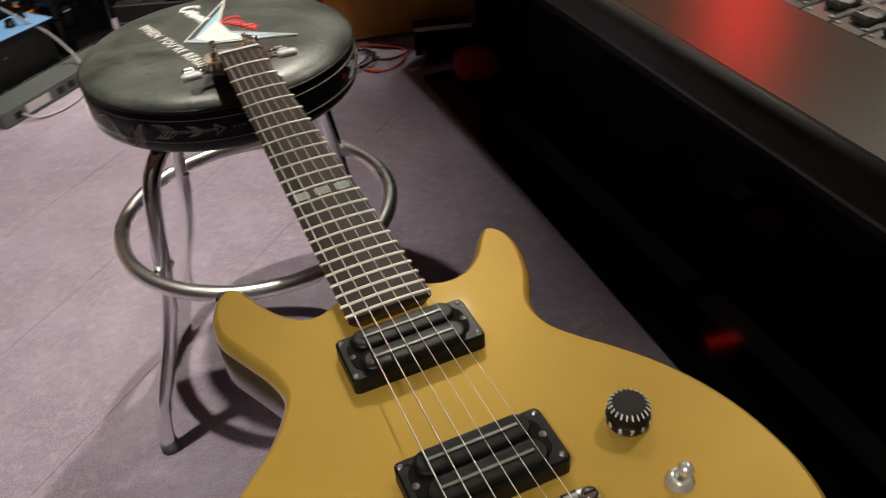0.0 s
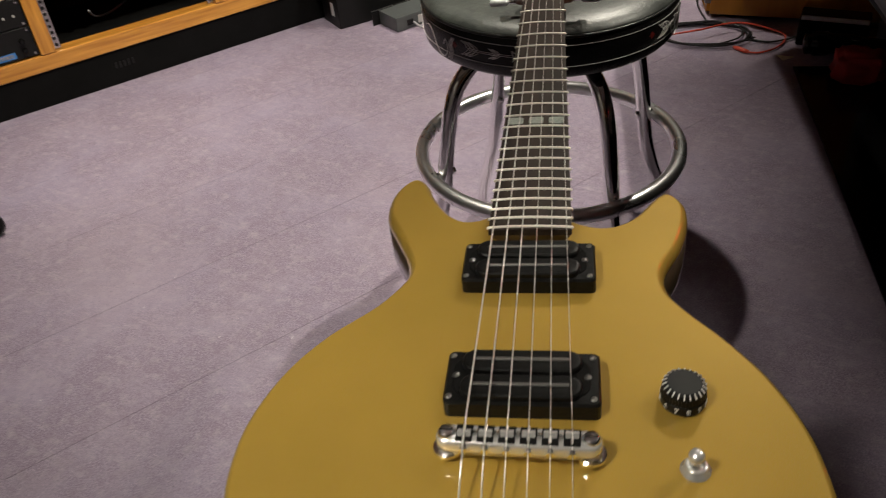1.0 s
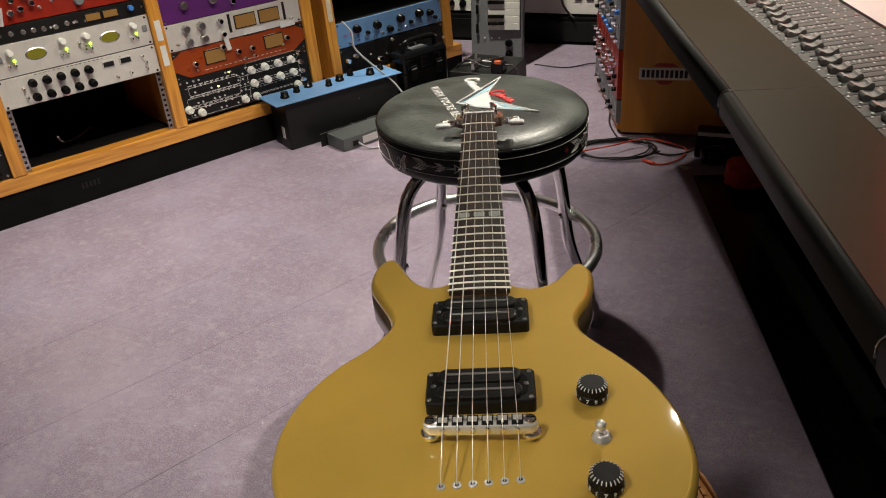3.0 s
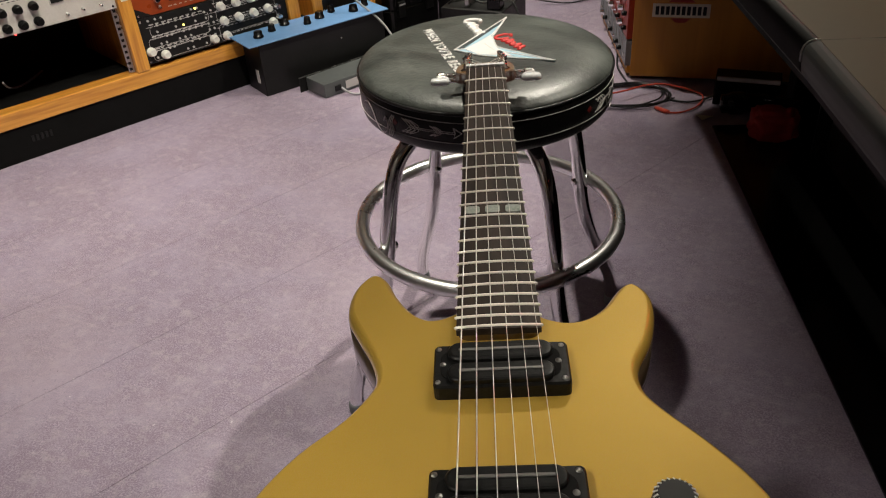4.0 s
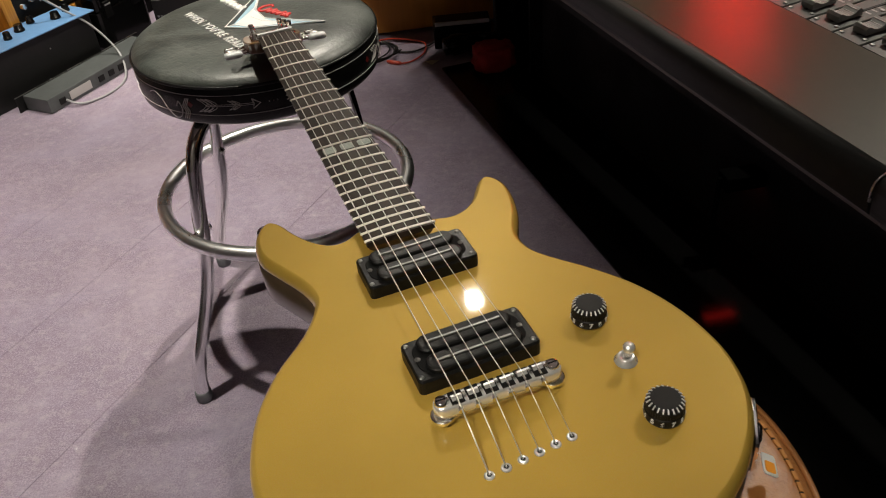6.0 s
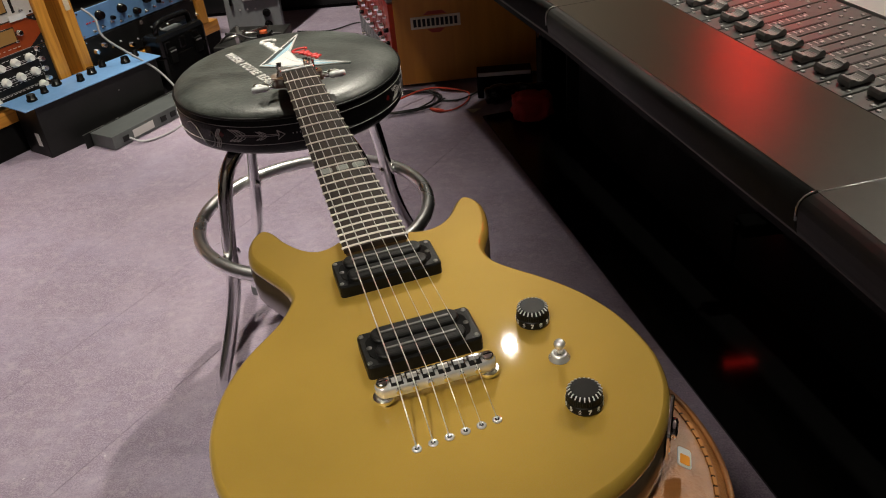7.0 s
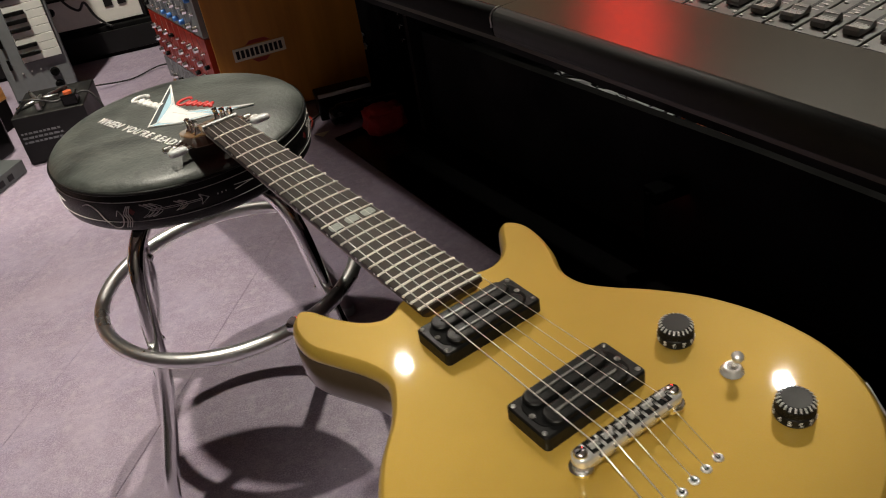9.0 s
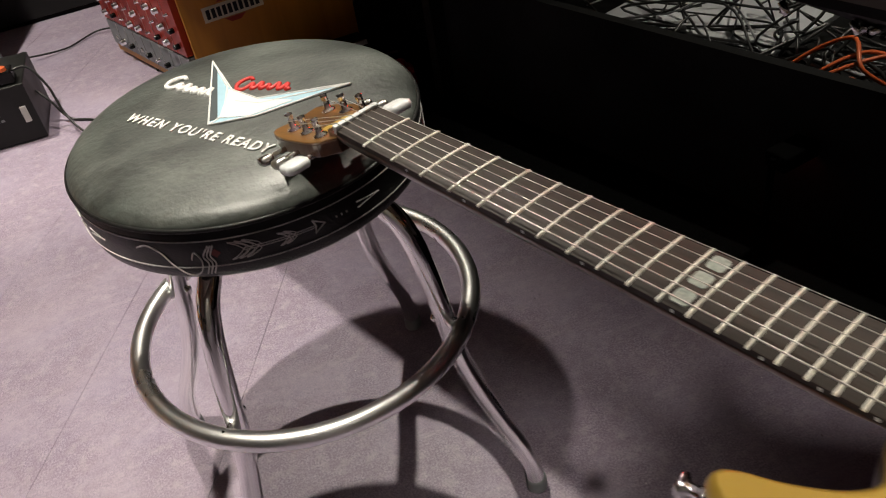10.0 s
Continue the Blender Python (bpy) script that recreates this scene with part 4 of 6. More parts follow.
def rack():
    L0, L1 = -0.75, 1.875
    top = 0.98
    r = thing("rack_furniture", RACK, "long orange pine rack with leaning uprights on a black plinth", "rack", kind="")
    rail = part("bottom_rail", block(L0, L1, -0.004, 0.05, -0.043, 0.0, 0.003), M_PINE_RAIL, r, "pine front rail")
    inv = RACK.inverted()
    # plinth stands upright under the leaning frame
    pl = frame_of(RO, RD, (0, 0, 1))
    part("plinth", block(L0, L1, 0.0, 0.42, 0, 0.097), M_BLACK_MATT, r, "black plinth", m=inv @ pl)
    for i in range(5):
        part("plinth_vent", block(0.36 + 0.012 * i, 0.366 + 0.012 * i, -0.002, 0.002, 0.045, 0.062), M_PANEL_BLACK, r, m=inv @ pl)
    part("shelf", block(L0, L1, 0.05, 0.40, -0.028, -0.004), M_BLACK_MATT, r, "dark inner shelf")
    part("back_panel", block(L0, L1, 0.40, 0.412, -0.03, top), M_BLACK_MATT, r)
    part("top_board", block(L0, L1, -0.004, 0.41, top, top + 0.03, 0.002), M_PINE_RAIL, r)
    for a in (-0.74, -0.305, 0.1905, 0.6815, 1.191, 1.2755, 1.792):
        part("upright", block(a, a + 0.0385, -0.006, 0.40, 0.0005, top, 0.002), M_PINE, r, "pine upright")
    # steel strips with square holes beside the open bay
    for a in (0.2297, 0.6643):
        bm = bmesh.new()
        block(a, a + 0.0165, 0.012, 0.014, 0.002, 0.19, bm=bm)
        st = part("rack_strip", bm, M_STEEL, r, "steel strip with square holes")
        for i in range(11):
            part("hole", block(a + 0.004, a + 0.0115, 0.0112, 0.013, 0.009 + 0.0163 * i, 0.0165 + 0.0163 * i), M_PANEL_BLACK, st)
    for i, (a, b) in enumerate(((0.2, 0.0), (0.692, 0.19), (1.288, 0.22))):
        for k in range(2):
            t = block(a, a + 0.018, -0.0072, -0.0055, 0.16 + b * 0.2 + 0.075 * k, 0.2 + b * 0.2 + 0.075 * k + 0.02 * i)
            if i:
                part("paper_label", t, M_TAPE if i == 2 else M_WHITE, r, "curled scrap of paper tape")
    return r


rack()
R1 = random.Random(11)
W1, S1 = 0.450, 0.2302


def rack_bays():
    # bay of the silver pair
    u = unit(S1, 0.183, W1, 0.083, M_SILVER, "silver channel unit with two rows of black knobs")
    for i in range(5):
        x = W1 * (0.197 + 0.0868 * i)
        put(u, KN_BLACK, x, 0.058), put(u, KN_BLACK, x + 0.001, 0.0185)
    for x, z in ((0.062, 0.048), (0.066, 0.022), (0.405, 0.06), (0.412, 0.04), (0.32, 0.017), (0.362, 0.02), (0.41, 0.02)):
        put(u, KN_TINY, x, z)
    for x in (0.289, 0.34):
        window(u, x, x + 0.03, 0.052, 0.066, M_PANEL_BLACK, M_GREY_INK, "display")
        strip(u, x, x + 0.034, 0.044, 0.0475, M_WHITE)
    bars(u, 0.1, 0.3, 0.078, 16, M_PANEL_BLACK, R1, 0.0014)
    u = unit(S1, 0.268, W1, 0.087, M_SILVER, "silver tube unit with two oval meters and lit lamps")
    for fx in (0.273, 0.732):
        me = part("oval_meter", shell([(W1 * fx + 0.029 * math.cos(t), 0.047 + 0.0165 * math.sin(t)) for t in np.linspace(0, 2 * math.pi, 33)[:-1]], [(0, 0.0), (0, 0.003), (0.002, 0.0042)]), M_STEEL, u, m=Matrix.Rotation(radians(90), 4, "X"))
        part("meter_face", prism([(W1 * fx + 0.0255 * math.cos(t), 0.047 + 0.0135 * math.sin(t)) for t in np.linspace(0, 2 * math.pi, 33)[:-1]], 0.003, 0.0048), M_METER_GREEN, me, "olive meter face")
        part("needle", block(W1 * fx - 0.0006, W1 * fx + 0.0006, -0.0055, -0.0046, 0.037, 0.056), M_PANEL_BLACK, me)
    for fx, z in ((0.121, 0.065), (0.433, 0.066), (0.582, 0.066), (0.885, 0.065)):
        put(u, KN_LAMP, W1 * fx, z), put(u, KN_G, W1 * fx + 0.009, z - 0.025)
        put(u, KN_TINY, W1 * fx - 0.008, z - 0.036), put(u, KN_TINY, W1 * fx + 0.008, z - 0.036)
    for fx in (0.06, 0.965):
        part("rocker_switch", block(W1 * fx - 0.007, W1 * fx + 0.007, -0.006, -0.001, 0.042, 0.058, 0.001, 1), M_PANEL_GREY, u)
    put(u, KN_TINY, 0.24, 0.05), put(u, KN_TINY, 0.255, 0.04)
    u = unit(S1, 0.356, W1, 0.044, M_PANEL_BLACK, "black patching unit with a row of metal jacks")
    for fx in (0.1, 0.17, 0.24, 0.3, 0.36, 0.43, 0.5, 0.62):
        put(u, KN_RING, W1 * fx, 0.02 + R1.uniform(-0.003, 0.003))
    for fx in (0.40, 0.42, 0.54, 0.56):
        put(u, KN_BUTTON, W1 * fx, 0.018)
    window(u, 0.278, 0.318, 0.014, 0.032, M_METER_DIM), window(u, 0.328, 0.368, 0.014, 0.032, M_METER_DIM)
    put(u, KN_BLUE, 0.4075, 0.026), put(u, KN_TINY, 0.25, 0.02)
    u = unit(S1, 0.402, W1, 0.085, M_PANEL_RED, "red compressor unit with silver knobs and a paper tag")
    for fx, z in ((0.22, 0.06), (0.30, 0.066), (0.33, 0.045), (0.26, 0.035), (0.2, 0.028), (0.4, 0.06), (0.45, 0.04), (0.37, 0.03), (0.83, 0.05), (0.95, 0.07)):
        put(u, KN_CHROME if R1.random() < 0.5 else KN_TINY, W1 * fx, z)
    put(u, KN_DARK_BIG, 0.2715, 0.028), put(u, KN_DARK_BIG, 0.3205, 0.05)
    part("paper_tag", block(0.05, 0.064, -0.0045, -0.003, 0.012, 0.06), M_GREY_INK, u, "hand-marked paper tag", m=Matrix.Rotation(radians(12), 4, "Y"))
    u = unit(S1, 0.49, W1, 0.088, M_PANEL_GREY, "dark grey processing unit")
    for i in range(8):
        put(u, KN_BLACK_SMALL, 0.06 + 0.045 * i, 0.044)
    unit(S1, 0.581, W1, 0.131, M_PANEL_BLACK, "tall black blanking panel unit")
    # bay of the orange compressor
    S2, W2 = 0.7206, 0.4695
    u = unit(S2, 0.010, W2, 0.128, M_PANEL_BLACK, "black equaliser with rows of large white knobs")
    for i in range(4):
        put(u, KN_WHITE, 0.2525 + 0.0497 * i, 0.105), put(u, KN_WHITE, 0.2535 + 0.0497 * i, 0.062)
    for x, z in ((0.4125, 0.018), (0.2105, 0.019), (0.2535, 0.018), (0.0555, 0.017), (0.0165, 0.035)):
        put(u, KN_WHITE, x, z)
    for row in range(7):
        for i in range(11):
            if R1.random() < 0.62:
                put(u, KN_BUTTON, W2 * (0.07 + 0.04 * i) + R1.uniform(-0.003, 0.003), 0.014 + 0.0175 * row)
    for z in (0.032, 0.066, 0.1):
        strip(u, 0.02, 0.2, z, z + 0.0009, M_GREY_INK), strip(u, 0.2, 0.44, z - 0.008, z - 0.0072, M_GREY_INK)
        bars(u, 0.03, 0.2, z + 0.005, 9, M_GREY_INK, R1, 0.003)
    for i in range(5):
        bars(u, 0.23, 0.43, 0.02 + 0.024 * i, 14, M_GREY_INK, R1, 0.0018)
    put(u, KN_Y, 0.13, 0.083), put(u, KN_Y, 0.175, 0.118)
    for x0, x1, z0, z1 in ((0.022, 0.2, 0.006, 0.034), (0.018, 0.205, 0.042, 0.068), (0.03, 0.21, 0.074, 0.1), (0.235, 0.43, 0.006, 0.052), (0.235, 0.43, 0.062, 0.098), (0.235, 0.43, 0.102, 0.131)):
        part("legend_frame", tube([(x, -0.0022, z) for x, z in rounded(x0, x1, z0, z1, 0.008, 3)], 0.0007, 4, True), M_GREY_INK, u)
    for z in (0.03, 0.06, 0.09, 0.12):
        put(u, KN_CHROME, 0.435, z)
    u = unit(S2, 0.140, W2, 0.086, M_PANEL_ORANGE, "orange compressor with two amber meters")
    window(u, 0.109, 0.174, 0.03, 0.068, M_METER_DIM), window(u, 0.321, 0.386, 0.03, 0.068, M_METER_DIM)
    for x, z in ((0.07, 0.04), (0.075, 0.018), (0.22, 0.045), (0.27, 0.045), (0.275, 0.02), (0.4, 0.05), (0.385, 0.03), (0.17, 0.07), (0.24, 0.018)):
        put(u, KN_CHROME if z > 0.035 else KN_TINY, x, z)
    for pts in ([(0, 0), (0.05, 0), (0, 0.03)], [(W2, 0), (W2, 0.03), (W2 - 0.05, 0)], [(0, 0.085), (0, 0.065), (0.035, 0.085)], [(W2, 0.085), (W2 - 0.035, 0.085), (W2, 0.065)]):
        part("corner_plate", prism(pts, 0.0021, 0.0032), M_PANEL_BLACK, u, m=Matrix.Rotation(radians(90), 4, "X"))
    for x in (0.115, 0.32):
        strip(u, x, x + 0.045, 0.066, 0.072, M_GREY_INK)
    bars(u, 0.1, 0.4, 0.012, 18, M_GREY_INK, R1)
    part("paper_tag", block(0.19, 0.205, -0.012, -0.009, 0.03, 0.09), M_WHITE, u, "curled white paper tag", m=Matrix.Rotation(radians(-8), 4, "Y"))
    u = unit(S2, 0.228, W2, 0.082, M_SILVER, "silver limiter with a framed pair of amber meters")
    window(u, 0.232, 0.301, 0.027, 0.064, M_METER_DIM), window(u, 0.318, 0.387, 0.027, 0.064, M_METER_DIM)
    for x in (0.208, 0.405):
        strip(u, x, x + 0.009, 0.018, 0.075, M_PANEL_BLACK)
    for i in range(3):
        put(u, KN_STEEL_BIG if i < 2 else KN_CHROME, (0.0655, 0.1165, 0.1805)[i], 0.06), put(u, KN_STEEL_BIG if i < 2 else KN_CHROME, (0.0685, 0.1185, 0.1825)[i], 0.02)
    for x in (0.03, 0.43):
        put(u, KN_TINY, x, 0.02)
    part("paper_tag", block(0.25, 0.33, -0.008, -0.006, 0.002, 0.018), M_WHITE, u, "white paper strip")
    part("paper_tag", block(0.385, 0.44, -0.008, -0.006, -0.004, 0.014), M_WHITE, u, "white paper strip")
    u = unit(S2, 0.311, W2, 0.135, M_PANEL_PURPLE, "purple valve unit with a lit amber meter")
    window(u, 0.322, 0.396, 0.04, 0.085, M_METER)
    for x, z in ((0.0755, 0.046), (0.1695, 0.046), (0.2445, 0.063), (0.2345, 0.029), (0.06, 0.1), (0.15, 0.1)):
        put(u, KN_CHROME if x > 0.2 else KN_STEEL_BIG, x, z)
    strip(u, 0.415, 0.42, 0.02, 0.12, M_PANEL_BLACK), strip(u, 0.3, 0.304, 0.02, 0.12, M_PANEL_BLACK)
    bars(u, 0.3, 0.42, 0.03, 8, M_PANEL_BLACK, R1)
    unit(S2, 0.449, W2, 0.131, M_PANEL_BLACK, "black blanking panel unit above the purple one")
    # bay with the blue equaliser
    S3, W3 = 1.3155, 0.475
    u = unit(S3, 0.102, W3, 0.087, M_PANEL_BLUE, "pale blue equaliser with black pointer knobs")
    for x, z, k in ((0.085, 0.055, KN_BLACK_BIG), (0.13, 0.033, KN_BLACK_SMALL), (0.173, 0.051, KN_BLACK_BIG), (0.227, 0.026, KN_BLACK), (0.28, 0.052, KN_BLACK_BIG), (0.325, 0.03, KN_BLACK_SMALL), (0.367, 0.054, KN_BLACK_BIG), (0.417, 0.046, KN_BLACK), (0.44, 0.024, KN_BLACK_SMALL)):
        put(u, k, x, z)
    bars(u, 0.03, 0.08, 0.04, 4, M_RED, R1, 0.004)
    for i in range(12):
        put(u, KN_TINY, 0.05 + 0.036 * i, 0.014 + (i % 3) * 0.004)
    u = unit(S3, 0.008, W3, 0.091, M_PANEL_BLACK, "black patch unit hung with leads")
    for i in range(14):
        put(u, R1.choice((KN_TINY, KN_CHROME, KN_BUTTON, KN_RING)), 0.03 + 0.034 * i, 0.05 + R1.uniform(-0.03, 0.03))
    unit(S3, 0.44, W3, 0.131, M_PANEL_BLACK, "black unit high in the end bay")
    # bay behind the office chairs
    S0, W0 = -0.266, 0.455
    u = unit(S0, 0.003, W0, 0.077, M_PANEL_BLACK, "black digital effects unit with a blue lettered stripe")
    blue = mat("bright_blue_print", (0.04, 0.2, 0.55), 0.4)
    strip(u, 0.02, 0.4, 0.006, 0.022, blue)
    part("lettering", letters("DIGITAL EFFECTS SYSTEM", 0.0135, 0.0004, 1.15), M_WHITE, u, "white lettering", m=Matrix.Translation((0.09, -0.003, 0.0095)) @ Matrix.Rotation(radians(90), 4, "X"))
    strip(u, 0.345, 0.395, 0.009, 0.019, M_GREY_INK)
    put(u, KN_BLACK_SMALL, 0.425, 0.02), put(u, KN_BLACK_SMALL, 0.425, 0.045)
    u = unit(S0, 0.082, W0, 0.07, M_PANEL_BLACK, "black rack processor with a blue strip")
    strip(u, 0.1, 0.3, 0.01, 0.02, blue)
    for x in (0.38, 0.405, 0.43):
        put(u, KN_BUTTON, x, 0.03)
    u = unit(S0, 0.154, W0, 0.056, M_PANEL_CREAM, "cream valve unit with chrome toggles")
    for i in range(9):
        put(u, KN_TINY, 0.05 + 0.045 * i, 0.04)
    u = unit(S0, 0.212, W0, 0.098, M_PANEL_BLUE, "blue unit with black pointer knobs")
    for x, z, k in ((0.1, 0.05, KN_BLACK_BIG), (0.17, 0.03, KN_BLACK), (0.245, 0.06, KN_BLACK_BIG), (0.288, 0.062, KN_BLACK_BIG), (0.33, 0.03, KN_BLACK), (0.372, 0.062, KN_BLACK_BIG), (0.415, 0.058, KN_BLACK), (0.418, 0.025, KN_TINY)):
        put(u, k, x, z)
    u = unit(S0, 0.312, W0, 0.098, M_PANEL_BLACK, "black unit with one red knob")
    put(u, KN_RED, 0.355, 0.045), put(u, KN_BLUE, 0.31, 0.025)
    for i in range(6):
        put(u, KN_BLACK_SMALL, 0.05 + 0.045 * i, 0.04)
    put(u, KN_BLACK, 0.43, 0.045)
    u = unit(S0, 0.412, W0, 0.088, M_SILVER, "silver preamplifier with small dark controls")
    for i in range(8):
        put(u, R1.choice((KN_TINY, KN_DARK_BIG, KN_BLACK_SMALL)), 0.05 + 0.05 * i, 0.044 + R1.uniform(-0.018, 0.018))
    unit(S0, 0.502, W0, 0.131, M_PANEL_BLACK, "black unit above the silver preamplifier")
    # faint lead lying in the open bay
    ld = obj("loose_lead", tube(spline([(0.36, 0.1, 0.05), (0.38, 0.14, 0.02), (0.43, 0.2, 0.002), (0.5, 0.25, 0.01)], 6), 0.003, 6), M_CABLE_GREY, smooth=True, m=RACK)
    tagged(ld, "pale grey lead in the empty rack bay", "cable")
    lb = obj("standby_light", lathe([(0.0025, 0), (0.0025, 0.004), (0, 0.005)], 8, m=Matrix.Rotation(radians(90), 4, "X")), M_LED_RED, m=RACK @ Matrix.Translation((0.488, 0.36, 0.10)))
    tagged(lb, "tiny red standby light in the empty bay", "light")


rack_bays()

# ---- things on the floor in front of the rack ----
RFLAT = frame_of(RO, RD, (0, 0, 1))   # x along the rack, y into it, z up


def floor_gear():
    # rack unit standing on its back, blue faceplate up
    u = thing("upturned_unit", RFLAT @ Matrix.Translation((0.976, -0.13, 0)) @ Matrix.Rotation(radians(-4), 4, "Z"), "black rack device stood on end with its blue faceplate upward", "audio unit")
    part("casing", block(0.024, 0.46, 0.002, 0.118, 0.0, 0.162, 0.002), M_PANEL_BLACK, u)
    part("faceplate", block(-0.012, 0.471, -0.012, 0.121, 0.162, 0.1655, 0.0008, 1), M_PANEL_BLUE, u, "pale blue faceplate")
    for i in range(8):
        me = KN_BLACK if i % 2 else KN_BLACK_BIG
        share("knob", me, u, Matrix.Translation((0.05 + 0.055 * i, 0.07 + 0.022 * (i % 3 - 1), 0.166)) @ Matrix.Rotation(radians(-90), 4, "X"))
    part("sticker", block(0.023, 0.0245, 0.03, 0.05, 0.035, 0.075), M_WHITE, u, "white corner sticker", m=Matrix.Rotation(radians(-3), 4, "X"))
    part("screw", lathe([(0.003, 0), (0, 0.002)], 8, m=Matrix.Translation((0.3, 0.002, 0.11)) @ Matrix.Rotation(radians(90), 4, "X")), M_STEEL, u)
    # slim grey unit lying in front
    d = thing("slim_unit", RFLAT @ Matrix.Translation((1.086, -0.279, 0)), "slim grey rack device lying on the floor, connectors outward", "audio unit")
    part("casing", block(0.024, 0.46, 0.0, 0.097, 0.002, 0.043, 0.0015), M_SLIM, d)
    part("faceplate", block(0, 0.483, 0.0972, 0.1012, 0.0, 0.0445, 0.0008, 1), M_PANEL_BLACK, d, "black front panel with a bright upper edge")
    part("panel_edge", block(0, 0.483, 0.0967, 0.1012, 0.0446, 0.0455), M_STEEL, d)
    part("label_plate", block(0.1, 0.18, -0.0015, 0.0, 0.01, 0.034), M_GREY_INK, d)
    for x in (0.06, 0.21, 0.25, 0.29, 0.34, 0.38):
        part("socket", block(x, x + 0.022, -0.003, 0.001, 0.012, 0.03, 0.001, 1), M_PANEL_BLACK, d)
    for i in range(3):
        part("rubber_foot", lathe([(0.008, 0), (0.008, 0.003), (0, 0.003)], 10, m=Matrix.Translation((0.06 + 0.17 * i, 0.03, 0))), M_BLACK_MATT, d)
    # its lead, up and over to the end bay
    p = [(1.166, -0.285, 0.020), (1.184, -0.324, 0.006), (1.263, -0.348, 0.004), (1.355, -0.322, 0.006), (1.418, -0.255, 0.050), (1.411, -0.184, 0.130), (1.364, -0.122, 0.200), (1.326, -0.080, 0.260), (1.332, -0.061, 0.310), (1.318, -0.030, 0.345)]
    tagged(obj("power_lead", tube(spline(p, 7), 0.0035, 7), M_CABLE_GREY, smooth=True, m=RFLAT), "grey lead looping from floor unit to the rack", "cable")
    # hard case
    c = thing("hard_case", RFLAT @ Matrix.Translation((1.481, -0.136, 0)) @ Matrix.Rotation(radians(1.3), 4, "Z"), "black hard plastic carry case with a folding handle", "case")
    part("lower_shell", shell(rounded(0, 0.215, 0, 0.085, 0.014, 4), [(0.006, 0), (0, 0.008), (0, 0.13), (0.003, 0.133)]), M_BLACK, c)
    lid = part("lid", shell(rounded(0, 0.215, 0, 0.085, 0.014, 4), [(0.003, 0.134), (0, 0.137), (0, 0.19), (0.006, 0.202), (0.016, 0.205)]), M_BLACK, c)
    for x in (0.03, 0.15):
        lt = part("latch", block(x, x + 0.03, -0.008, 0.002, 0.108, 0.16, 0.003), M_BLACK_MATT, c)
        part("latch_pin", tube([(x + 0.003, -0.008, 0.15), (x + 0.027, -0.008, 0.15)], 0.0025, 8), M_STEEL, lt)
    part("handle", tube(spline([(0.03, 0.04, 0.2), (0.035, 0.036, 0.228), (0.06, 0.034, 0.24), (0.155, 0.034, 0.24), (0.18, 0.036, 0.228), (0.185, 0.04, 0.2)], 5), 0.0095, 10), M_BLACK, lid, "moulded carry handle", smooth=True)
    part("lid_plate", block(0.07, 0.14, 0.028, 0.06, 0.2045, 0.208, 0.001), M_PANEL_GREY, lid)
    for k in range(3):
        part("rib", block(0.02 + 0.065 * k, 0.045 + 0.065 * k, -0.003, 0.08, 0.145, 0.183, 0.003), M_BLACK, lid)


floor_gear()

# ---- mixing console ----
J0, J1, J2 = Vector((0.165, 0.86)), Vector((0.337, 0.397)), Vector((0.61, -0.463))
JF = Vector((-0.232, 1.825))
EDGE = [JF, J0, J1, J2]


def edge_frames():
    """For every corner of the desk edge: its place and the mitred way inward."""
    out = []
    for i, p in enumerate(EDGE):
        ds = []
        if i:
            ds.append((EDGE[i] - EDGE[i - 1]).normalized())
        if i < len(EDGE) - 1:
            ds.append((EDGE[i + 1] - EDGE[i]).normalized())
        d = sum(ds, Vector((0, 0))).normalized()
        n = Vector((-d.y, d.x))
        n = n / n.dot(Vector((-ds[0].y, ds[0].x)))
        out.append((p, n))
    return out


EF = edge_frames()


def sweep(seg, profile, gap=0.0, bm=None):
    """A profile of (inward, height) carried along one stretch of the desk edge."""
    bm = bm or bmesh.new()
    (p, n), (q, m) = EF[seg], EF[seg + 1]
    u = (q - p).normalized() * gap
    a = [bm.verts.new((*(p + u + n * d), z)) for d, z in profile]
    b = [bm.verts.new((*(q - u + m * d), z)) for d, z in profile]
    k = len(profile)
    for i in range(k):
        bm.faces.new((a[i], a[(i + 1) % k], b[(i + 1) % k], b[i]))
    bm.faces.new(a), bm.faces.new(b[::-1])
    return bm


